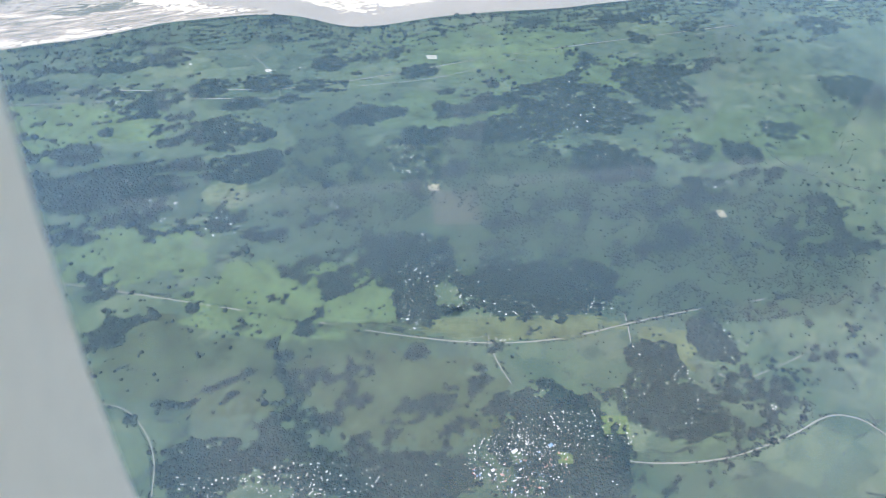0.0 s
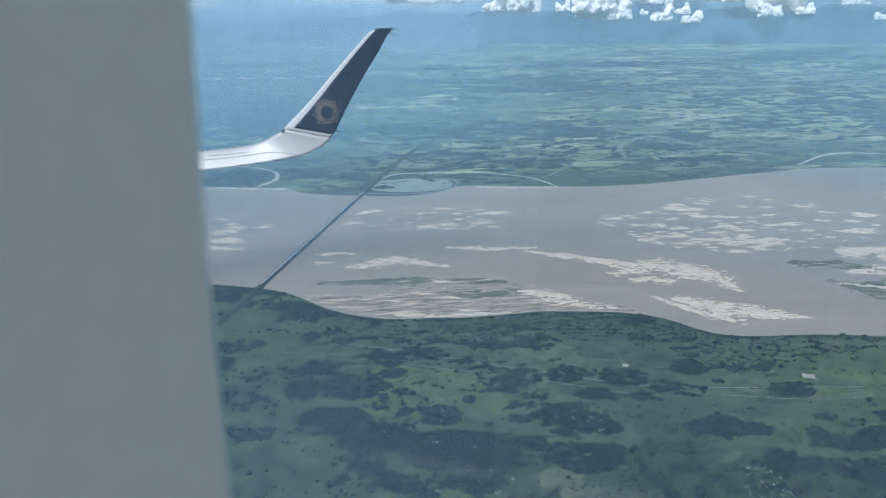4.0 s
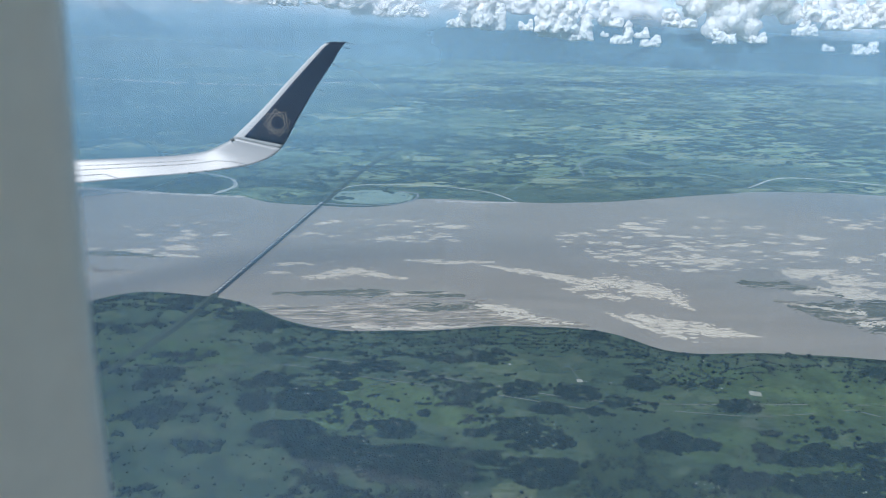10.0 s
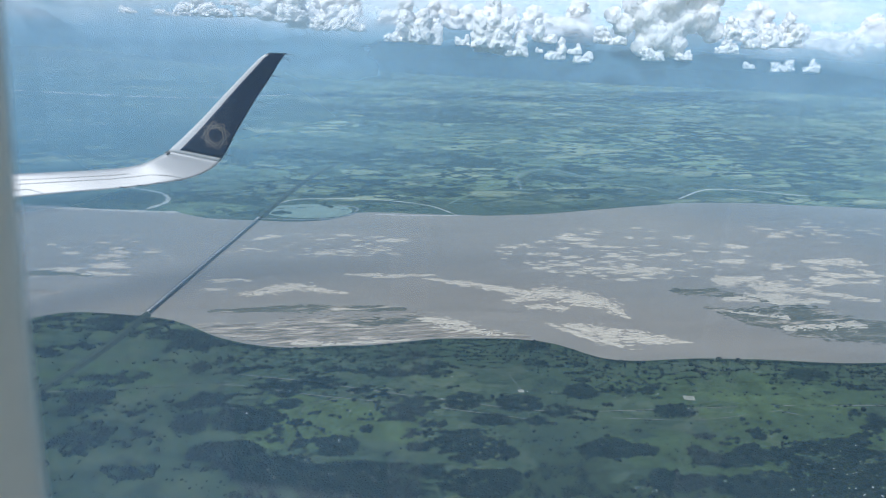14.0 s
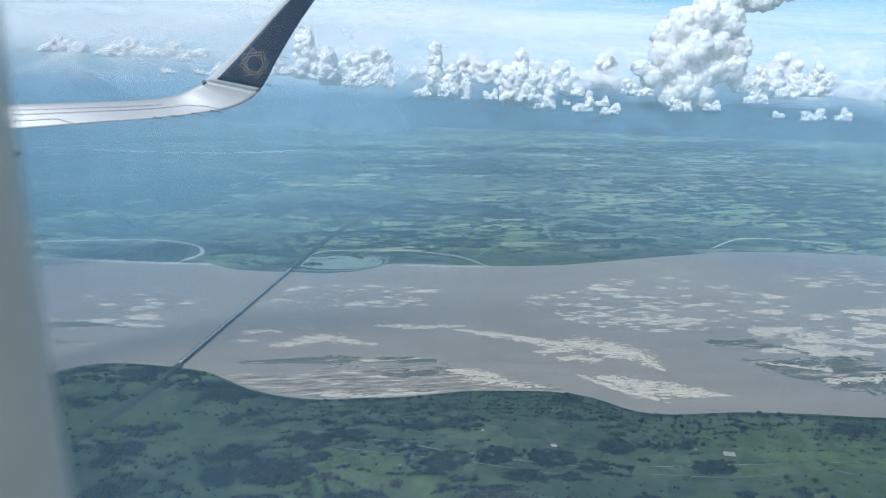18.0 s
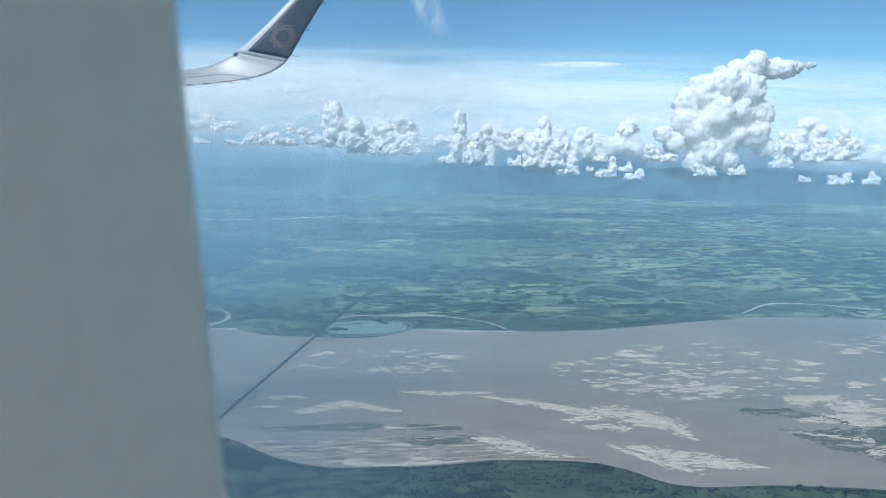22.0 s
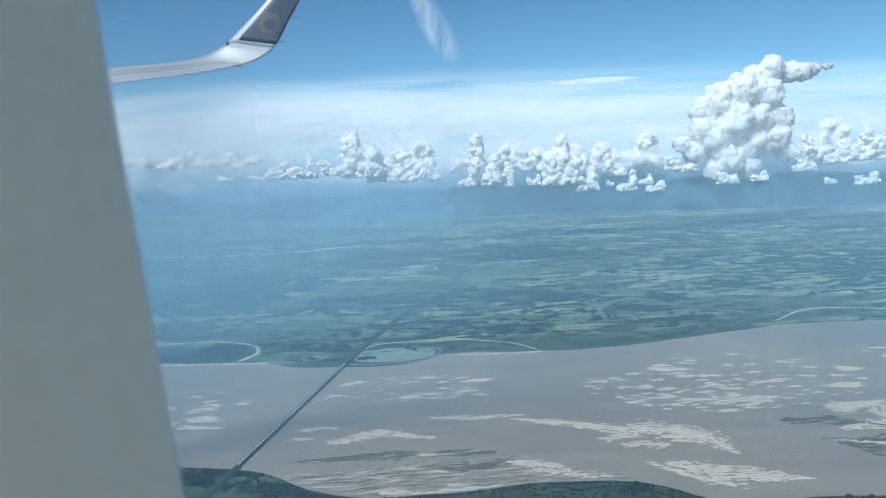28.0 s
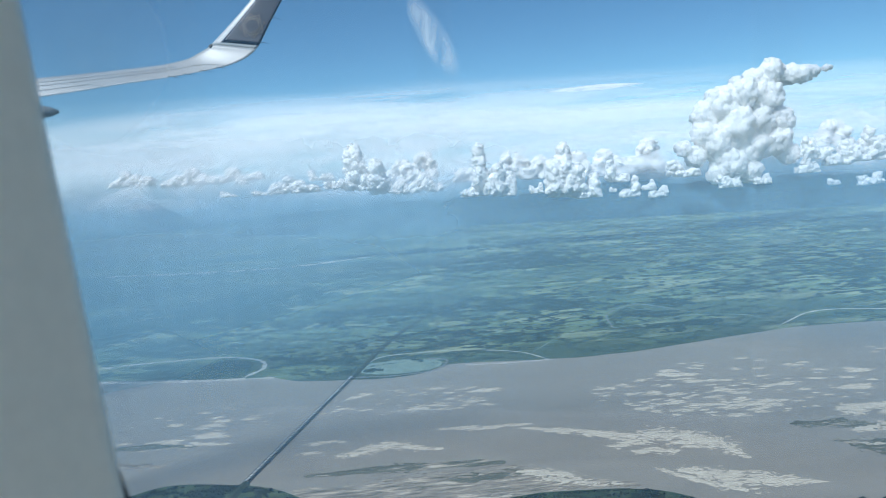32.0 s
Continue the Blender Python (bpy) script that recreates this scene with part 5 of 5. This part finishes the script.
for i, (u, base, top, half, towers) in enumerate((
        (0.160, -0.045, -0.004, 0.060, 6), (0.360, -0.052, 0.002, 0.060, 6), (0.020, -0.038, 0.004, 0.060, 6), (0.700, -0.055, 0.010, 0.080, 6), (0.850, -0.060, 0.000, 0.070, 5),
        (-0.270, -0.022, 0.004, 0.045, 5), (-0.355, -0.018, 0.006, 0.030, 4), (-0.200, -0.020, 0.000, 0.026, 3), (0.250, -0.048, 0.000, 0.050, 5))):
    heap(u, base, top, half, 36, 60 + i, "pale heaped cloud in the hazy distance", y=2300, towers=towers, fine=4.0)


def veil(name, at, size, material, label, turn=0.0, pitch=0.0):
    me = grid_mesh(name, np.linspace(-1, 1, 24), np.linspace(-1, 1, 24), lambda x, y: 0.02 * np.sin(3 * x) * np.cos(2 * y))
    ob = part(name, me, material)
    ob.matrix_world = Matrix.Translation(at) @ Matrix.Rotation(radians(turn), 4, "Z") @ Matrix.Rotation(radians(pitch), 4, "X") @ Matrix.Diagonal((*size, 1))
    return tagged(ob, label, "cloud")


FAR_DECK = make_veil("layer_cloud", (0.10, 1, 1.0), 0, 0.006, 0.30, 0.56, 0.50, through_=0.1)
CIRRUS = make_veil("cirrus", (1.0, 1.0, 0.35), 0, 0.03, 0.34, 0.75, 0.75, through_=0.15)
STREAK = make_veil("cirrus_streak", (0.3, 1.0, 2.0), 0, 0.02, 0.24, 0.5, 0.9, through_=0.15)


def wisp(at, half_w, half_l, lean, material, label, pitch=80):
    """An upright curtain of ice cloud, drawn out along its length."""
    me = grid_mesh("cirrus", np.linspace(-1, 1, 16), np.linspace(-1, 1, 16), lambda x, y: 0.15 * np.sin(2 * x + y))
    ob = part("cirrus_cloud", me, material)
    ob.matrix_world = Matrix.Translation(at) @ Matrix.Rotation(radians(lean), 4, "Y") @ Matrix.Rotation(radians(pitch), 4, "X") @ Matrix.Diagonal((half_w, half_l, 20, 1))
    return tagged(ob, label, "cloud")


SHEET = make_veil("thin_cloud_sheet", (0.22, 1.0, 1.6), 0, 0.010, 0.26, 0.56, 0.52, through_=0.1)
BANK = make_veil("pale_cloud_bank", (0.6, 1.0, 1.2), 0, 0.016, 0.38, 0.64, 0.55, through_=0.1)


def cloud_bank(u, v, half_u, half_v, y, label, material=None):
    me = grid_mesh("cloud_bank", np.linspace(-1, 1, 24), np.linspace(-1, 1, 12), lambda x, z: 0.3 * np.sin(5 * x) * np.cos(3 * z))
    ob = part("cloud_bank", me, material or BANK)
    ob.matrix_world = Matrix.Translation((u * y, y, 200 + v * y)) @ Matrix.Rotation(radians(52), 4, "X") @ Matrix.Diagonal((half_u * y, half_v * y / 0.79, 30, 1))
    return tagged(ob, label, "cloud")


for u, v, hu, hv, y in ((0.02, -0.015, 0.26, 0.050, 1600), (0.37, -0.02, 0.22, 0.045, 1640), (0.78, -0.02, 0.26, 0.065, 1560), (-0.33, -0.02, 0.20, 0.04, 1620)):
    cloud_bank(u, v, hu, hv, y, "pale thin bank of distant cloud")
cloud_bank(-0.28, 0.040, 0.62, 0.050, 1900, "wide white sheet of thin cloud", SHEET)
cloud_bank(0.20, 0.028, 0.70, 0.034, 2000, "long pale streak of thin cloud", SHEET)
cloud_bank(0.15, 0.030, 1.5, 0.085, 4150, "broad white sheet of layer cloud along the horizon", FAR_DECK)
wisp((100, 1200, 396), 26, 84, -26, CIRRUS, "feathery white wisp of high cirrus")
wisp((392, 1250, 297), 105, 7, 0, STREAK, "thin white streak of high cloud", 42)


# ---------------------------------------------------------------- wing
EYE = Vector((0, 0, 200))
# the two edges of the wing, station by station from inboard to the tip
LEAD = [(-1.279, 2.235, -0.387), (-1.090, 2.235, -0.383), (-0.894, 2.235, -0.376), (-0.754, 2.235, -0.370), (-0.626, 2.235, -0.362), (-0.544, 2.235, -0.348), (-0.489, 2.235, -0.323), (-0.463, 2.235, -0.307), (-0.370, 2.240, -0.221), (-0.283, 2.250, -0.131), (-0.213, 2.255, -0.060), (-0.173, 2.260, -0.022), (-0.148, 2.262, -0.011)]
TRAIL = [(-1.276, 2.190, -0.475), (-1.084, 2.190, -0.454), (-0.888, 2.190, -0.436), (-0.748, 2.190, -0.422), (-0.613, 2.190, -0.411), (-0.492, 2.190, -0.397), (-0.385, 2.195, -0.377), (-0.311, 2.205, -0.334), (-0.254, 2.222, -0.241), (-0.200, 2.238, -0.154), (-0.150, 2.250, -0.083), (-0.117, 2.258, -0.031), (-0.099, 2.262, -0.011)]


def edge_line(pts):
    """90 points through the stations, evenly by station, so that both edges keep step."""
    p = np.asarray(pts, float)
    t = np.linspace(0, len(p) - 1, 90)
    m = np.gradient(p, axis=0)
    j = np.clip(t.astype(int), 0, len(p) - 2)
    u = (t - j)[:, None]
    return ((2 * u**3 - 3 * u**2 + 1) * p[j] + (u**3 - 2 * u**2 + u) * m[j] + (-2 * u**3 + 3 * u**2) * p[j + 1] + (u**3 - u**2) * m[j + 1])


lead, trail = edge_line(LEAD), edge_line(TRAIL)
ST = 89 / 12      # steps of the lines to one station


def skin(i0, i1, c0, c1, lift, back, n=14):
    """A piece of the wing between two stations and two chord fractions, with a front and a back."""
    bm = bmesh.new()
    fr, bk = [], []
    for i in range(i0, i1 + 1):
        a, b = Vector(lead[i]), Vector(trail[i])
        j0, j1 = max(i - 1, 0), min(i + 1, 89)
        along = (Vector(lead[j1]) + Vector(trail[j1]) - Vector(lead[j0]) - Vector(trail[j0])).normalized()
        out = along.cross(b - a).normalized()
        if out.z < 0 and out.y > 0:
            out = -out
        if out.y > 0.2:
            out = -out
        ch = (b - a).length
        f_, b_ = [], []
        for k in range(n + 1):
            c = c0 + (c1 - c0) * k / n
            th = 0.11 * ch * (math.sqrt(max(c, 0)) * 1.5 - 1.5 * c) + 0.0008
            p = a.lerp(b, c)
            f_.append(bm.verts.new(EYE + p + out * (th * 0.55 + lift)))
            b_.append(bm.verts.new(EYE + p - out * (th * 0.55 if back is None else back)))
        fr.append(f_)
        bk.append(b_)
    for s in (fr, bk):
        for r0, r1 in zip(s, s[1:]):
            for k in range(n):
                bm.faces.new((r0[k], r0[k + 1], r1[k + 1], r1[k]))
    for k in range(len(fr) - 1):
        for j in (0, n):
            bm.faces.new((fr[k][j], fr[k + 1][j], bk[k + 1][j], bk[k][j]))
    for r0, r1 in ((fr[0], bk[0]), (fr[-1], bk[-1])):
        for k in range(n):
            bm.faces.new((r0[k], r0[k + 1], r1[k + 1], r1[k]))
    return bm


wing = anchor("aircraft_wing", EYE + Vector((-0.46, 2.18, -0.35)))
tagged(wing, "pale grey airliner wing with a dark navy upturned winglet", "aircraft wing")


def wing_part(name, bm, mat, label="", smooth=True):
    ob = part(name, bm, mat, wing, label, smooth)
    ob.matrix_parent_inverse = Matrix.Translation(-wing.location)
    return ob


wing_part("wing_panel", skin(0, 52, 0.0, 1.0, 0.0, None), PAINT)
wing_part("winglet", skin(52, 89, 0.0, 1.0, 0.0, None), WHITE, "white winglet")
wing_part("navy_field", skin(53, 89, 0.18, 0.995, 0.0012, 0.0), NAVY, "dark navy painted field")


def on_wing(i, c, lift=0.003):
    """A point on the near skin at a station and chord fraction, and the way out of it."""
    i = min(max(i, 0.0), 88.99)
    k, f = int(i), i - int(i)
    a = Vector(lead[k]).lerp(Vector(lead[k + 1]), f)
    b = Vector(trail[k]).lerp(Vector(trail[k + 1]), f)
    j0, j1 = max(k - 1, 0), min(k + 2, 89)
    along = (Vector(lead[j1]) + Vector(trail[j1]) - Vector(lead[j0]) - Vector(trail[j0])).normalized()
    out = along.cross(b - a).normalized()
    if (out.z < 0 and out.y > 0) or out.y > 0.2:
        out = -out
    th = 0.11 * (b - a).length * (math.sqrt(c) * 1.5 - 1.5 * c) + 0.0008
    return EYE + a.lerp(b, c) + out * (th * 0.55 + lift), out


def strip_line(points, width):
    """A thin raised line through places on the skin."""
    bm = bmesh.new()
    prev = None
    for q, (p, out) in enumerate(points):
        p2 = points[min(q + 1, len(points) - 1)][0]
        p0 = points[max(q - 1, 0)][0]
        side = (p2 - p0).cross(out).normalized() * width / 2
        cur = [bm.verts.new(p + side), bm.verts.new(p - side), bm.verts.new(p - side - out * 0.0012), bm.verts.new(p + side - out * 0.0012)]
        if prev:
            for k in range(4):
                bm.faces.new((prev[k], prev[(k + 1) % 4], cur[(k + 1) % 4], cur[k]))
        prev = cur
    return bm


# the interlaced star on the winglet
star_c, star_out = on_wing(57.5, 0.60, 0.0022)
ax_u = (on_wing(62, 0.60)[0] - on_wing(53, 0.60)[0]).normalized()
ax_v = star_out.cross(ax_u).normalized()
for size, spin in ((0.043, 0.0), (0.043, math.pi / 4), (0.031, 0.0), (0.031, math.pi / 4)):
    pts_ = []
    for q in range(5):
        a_ = spin + q * math.pi / 2
        pts_.append((star_c + (ax_u * math.cos(a_) + ax_v * math.sin(a_)) * size, star_out))
    wing_part("star_line", strip_line(pts_, 0.0020), GOLD, "dull gold line of an interlaced star")

wing_part("seam", strip_line([on_wing(q * ST, 0.22 + 0.03 * q, 0.0006) for q in np.linspace(0.2, 4.4, 36)], 0.0011), SEAM)
wing_part("seam", strip_line([on_wing(q * ST, 0.40 + 0.03 * q, 0.0006) for q in np.linspace(0.2, 5.0, 40)] + [on_wing(5.4 * ST, 0.72, 0.0006), on_wing(5.7 * ST, 0.95, 0.0006)], 0.0015), SEAM)
wing_part("flap_gap", strip_line([on_wing(q * ST, 0.66 + 0.02 * q, 0.0006) for q in np.linspace(0.1, 2.2, 16)] + [on_wing(2.5 * ST, 0.95, 0.0006)], 0.0018), SEAM, "dark gap along the flap")
wing_part("edge_cap", skin(85, 89, 0.0, 0.3, 0.0014, 0.0), NAVY, "navy tip cap")
wing_part("slat_gap", strip_line([on_wing(50.3 + k * 0.8, 0.035, 0.003) for k in range(3)], 0.009), SEAM, "dark gap at the leading edge")


def wick(i, length):
    p, out = on_wing(i, 0.99, 0.0)
    q = p + Vector((length, 0.0, -0.006))
    bm = bmesh.new()
    d = (q - p).normalized()
    s1 = d.orthogonal().normalized() * 0.0016
    s2 = d.cross(s1)
    r0 = [bm.verts.new(p - d * 0.01 + s) for s in (s1, s2, -s1, -s2)]
    r1 = [bm.verts.new(q + s * 0.4) for s in (s1, s2, -s1, -s2)]
    for k in range(4):
        bm.faces.new((r0[k], r0[(k + 1) % 4], r1[(k + 1) % 4], r1[k]))
    bm.faces.new(r1)
    wing_part("static_wick", bm, SEAM, "thin dark static wick")


for i in (31, 34, 37.5, 41, 54, 60, 67, 75, 83, 88.5):
    wick(i, 0.026)

# fairing under the trailing edge
bm = bmesh.new()
prev = None
for k in range(13):
    s = k / 12
    c = EYE + Vector((-1.230 + 0.293 * s, 2.14, -0.484 - 0.018 * s))
    r = 0.026 * math.sqrt(max(1 - s ** 5, 0.0)) + 0.005
    cur = [bm.verts.new(c + Vector((0, math.cos(a_) * r * 0.8, math.sin(a_) * r * 0.75))) for a_ in np.linspace(0, 2 * math.pi, 13)[:-1]]
    if prev:
        for q in range(12):
            bm.faces.new((prev[q], prev[(q + 1) % 12], cur[(q + 1) % 12], cur[q]))
    else:
        bm.faces.new(cur)
    prev = cur
bm.faces.new(prev)
wing_part("flap_fairing", bm, plain("fairing_paint", (0.16, 0.17, 0.18), 0.5, grain=9), "dark grey flap track fairing")


# ---------------------------------------------------------------- cabin
Y_IN, Y_OUT = 0.157, 0.287
SLANT = Matrix.Translation((-0.143, 0.287, 0)) @ Matrix.Rotation(radians(-18), 4, "Z") @ Matrix.Translation((0.143, -0.287, 0))


def pane_edge(z):
    return -0.143 + 0.0664 * z + 0.1585 * z * z + 0.0586 * z ** 3


def opening(grow, n=96):
    """The outline of the window opening, grown outwards by so much."""
    pts = []
    top, low, right, rc = 0.62, -1.35, 1.5, 0.22
    zs = np.linspace(top - rc, low + rc, 40)
    for z in zs:
        pts.append((pane_edge(z) - grow, z))
    for a in np.linspace(0, math.pi / 2, 14)[1:]:
        cx = pane_edge(low + rc) + rc
        pts.append((cx - (rc + grow) * math.cos(a), low + rc - (rc + grow) * math.sin(a)))
    for a in np.linspace(0, math.pi / 2, 12):
        pts.append((right - rc + (rc + grow) * math.sin(a), low + rc - (rc + grow) * math.cos(a)))
    for a in np.linspace(0, math.pi / 2, 12):
        pts.append((right - rc + (rc + grow) * math.cos(a), top - rc + (rc + grow) * math.sin(a)))
    for a in np.linspace(0, math.pi / 2, 14)[:-1]:
        cx = pane_edge(top - rc) + rc
        pts.append((cx - (rc + grow) * math.sin(a), top - rc + (rc + grow) * math.cos(a)))
    return pts


def ring(profile):
    """Sweeps a profile of (growth, y) round the opening."""
    bm = bmesh.new()
    loops = [[bm.verts.new((x, y, 200 + z)) for x, z in opening(g)] for g, y in profile]
    for a, b in zip(loops, loops[1:]):
        for i in range(len(a)):
            j = (i + 1) % len(a)
            bm.faces.new((a[i], a[j], b[j], b[i]))
    return bm


def window_wall():
    bm = bmesh.new()
    inner = opening(0.031)
    rim = [bm.verts.new((x, Y_IN, 200 + z)) for x, z in inner]
    far = []
    for x, z in inner:
        dx, dz = x - 0.7, z + 0.3
        k = min(2.0 / max(abs(dx), 1e-6), 1.8 / max(abs(dz), 1e-6))
        far.append(bm.verts.new((0.7 + dx * k, Y_IN, 199.7 + dz * k)))
    back = [bm.verts.new((v.co.x, Y_OUT + 0.03, v.co.z)) for v in far]
    rimb = [bm.verts.new((v.co.x, Y_OUT + 0.03, v.co.z)) for v in rim]
    n = len(rim)
    for i in range(n):
        j = (i + 1) % n
        bm.faces.new((rim[i], rim[j], far[j], far[i]))
        bm.faces.new((far[i], far[j], back[j], back[i]))
        bm.faces.new((back[i], back[j], rimb[j], rimb[i]))
        bm.faces.new((rimb[i], rimb[j], rim[j], rim[i]))
    return tagged(part("wall_window", bm, SHADED_PANEL), "plastic cabin wall panel round a window with shade in its colour", "wall", kind="structure")


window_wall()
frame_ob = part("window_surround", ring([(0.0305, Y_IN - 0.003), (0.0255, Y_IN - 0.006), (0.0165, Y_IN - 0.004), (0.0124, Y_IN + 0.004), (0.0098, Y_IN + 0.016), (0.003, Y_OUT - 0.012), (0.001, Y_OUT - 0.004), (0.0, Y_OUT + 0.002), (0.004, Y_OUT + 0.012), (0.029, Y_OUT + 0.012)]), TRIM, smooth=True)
tagged(frame_ob, "smooth grey plastic window surround with a rounded edge", "window frame", kind="structure")


def seal():
    """The rubber seal; it shows only low down, where it stands proud of the surround."""
    bm = bmesh.new()
    prev = None
    base = opening(0.0)
    n = len(base)
    for k in range(n + 1):
        x, z = base[k % n]
        nx_, nz = (-1.0, 0.0) if k < 40 else (x - 0.7, z + 0.3)
        l = math.hypot(nx_, nz)
        nx_, nz = nx_ / l, nz / l
        out = 0.034 - 0.034 * min(max((-0.85 - z) / 0.16, 0.0), 1.0)
        cur = [bm.verts.new((x + nx_ * g, y, 200 + z + nz * g)) for g, y in ((out + 0.012, Y_OUT + 0.014), (out, Y_OUT + 0.014), (out - 0.002, Y_OUT + 0.020), (out, Y_OUT + 0.028), (out + 0.012, Y_OUT + 0.028))]
        if prev:
            for q in range(4):
                bm.faces.new((prev[q], prev[q + 1], cur[q + 1], cur[q]))
        prev = cur
    return bm


gasket = part("window_gasket", seal(), RUBBER)
tagged(gasket, "thin dark rubber gasket round the window pane", "gasket", kind="structure")


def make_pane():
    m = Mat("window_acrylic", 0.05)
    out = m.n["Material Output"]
    clear, gloss, dust_haze = m.add("BsdfTransparent"), m.add("BsdfGlossy"), m.add("BsdfTranslucent")
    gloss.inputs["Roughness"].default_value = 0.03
    # bluish dust layer that also paints a haze veil over the view
    dust_haze.inputs[0].default_value = (0.90, 0.95, 1.0, 1)
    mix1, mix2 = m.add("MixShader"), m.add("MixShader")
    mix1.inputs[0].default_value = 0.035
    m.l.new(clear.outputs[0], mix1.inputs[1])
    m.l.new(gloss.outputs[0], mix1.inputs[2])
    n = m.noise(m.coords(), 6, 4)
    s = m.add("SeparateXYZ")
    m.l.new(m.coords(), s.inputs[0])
    # glare painted in: a stronger veil at the left and far right
    glare_film = m.ramp(m.math("ADD", s.outputs[0], 0.2), (0.05, (0.06,) * 3), (0.20, (0.03,) * 3), (0.36, (0.0,) * 3), (0.50, (0.0,) * 3), (0.70, (0.05,) * 3))

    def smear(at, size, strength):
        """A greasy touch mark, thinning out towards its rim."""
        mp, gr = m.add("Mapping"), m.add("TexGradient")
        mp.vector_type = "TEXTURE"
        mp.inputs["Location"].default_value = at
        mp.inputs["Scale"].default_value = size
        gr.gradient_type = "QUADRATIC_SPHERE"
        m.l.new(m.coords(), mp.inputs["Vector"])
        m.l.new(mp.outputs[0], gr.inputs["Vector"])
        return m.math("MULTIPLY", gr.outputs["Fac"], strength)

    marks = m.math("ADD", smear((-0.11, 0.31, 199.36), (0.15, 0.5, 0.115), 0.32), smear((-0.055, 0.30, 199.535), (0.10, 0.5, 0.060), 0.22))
    # dust amount, set high enough to imitate haze as well
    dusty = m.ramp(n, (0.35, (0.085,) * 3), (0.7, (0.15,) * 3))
    m.l.new(m.math("ADD", m.math("ADD", glare_film, dusty), marks), mix2.inputs[0])
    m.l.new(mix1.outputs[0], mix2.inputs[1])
    m.l.new(dust_haze.outputs[0], mix2.inputs[2])
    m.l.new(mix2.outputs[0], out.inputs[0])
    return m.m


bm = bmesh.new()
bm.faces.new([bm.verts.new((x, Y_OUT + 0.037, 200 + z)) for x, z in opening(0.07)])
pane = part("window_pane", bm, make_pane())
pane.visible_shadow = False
tagged(pane, "slightly dusty clear acrylic window pane with haze and glare painted in", "window", kind="structure")

# unseen cabin shell; the oversized gap opposite lets light onto the surround
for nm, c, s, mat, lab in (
        ("wall_back_low", (0.7, -1.45, 198.15), (4.0, 0.06, 0.5), WALL, "plain grey unseen cabin wall below an added light opening"),
        ("wall_back_high", (0.7, -1.45, 201.3), (4.0, 0.06, 0.4), WALL, "plain grey unseen cabin wall above an added light opening"),
        ("wall_fore", (-1.33, -0.6, 199.7), (0.06, 1.7, 3.6), WALL, "plain grey unseen partition closing the cabin shell"),
        ("wall_aft", (2.73, -0.6, 199.7), (0.06, 1.7, 3.6), WALL, "plain grey unseen partition closing the cabin shell"),
        ("floor", (0.7, -0.6, 197.87), (4.1, 1.76, 0.06), BOUNCE_FLOOR, "beige unseen cabin floor kept pale to bounce light"),
        ("ceiling", (0.7, -0.6, 201.53), (4.1, 1.76, 0.06), WALL, "plain grey unseen ceiling closing the cabin shell")):
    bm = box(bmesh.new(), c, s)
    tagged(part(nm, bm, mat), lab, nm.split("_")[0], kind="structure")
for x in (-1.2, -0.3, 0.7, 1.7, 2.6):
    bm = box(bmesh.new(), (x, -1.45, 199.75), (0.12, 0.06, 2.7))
    tagged(part("wall_back_post", bm, WALL), "plain grey unseen post in the added light opening", "wall", kind="structure")

for ob in list(scene.objects):
    if ob.type == "MESH" and ob.parent is None and ob.name.split("_")[0] in ("wall", "window", "floor", "ceiling"):
        ob.matrix_world = SLANT @ ob.matrix_world
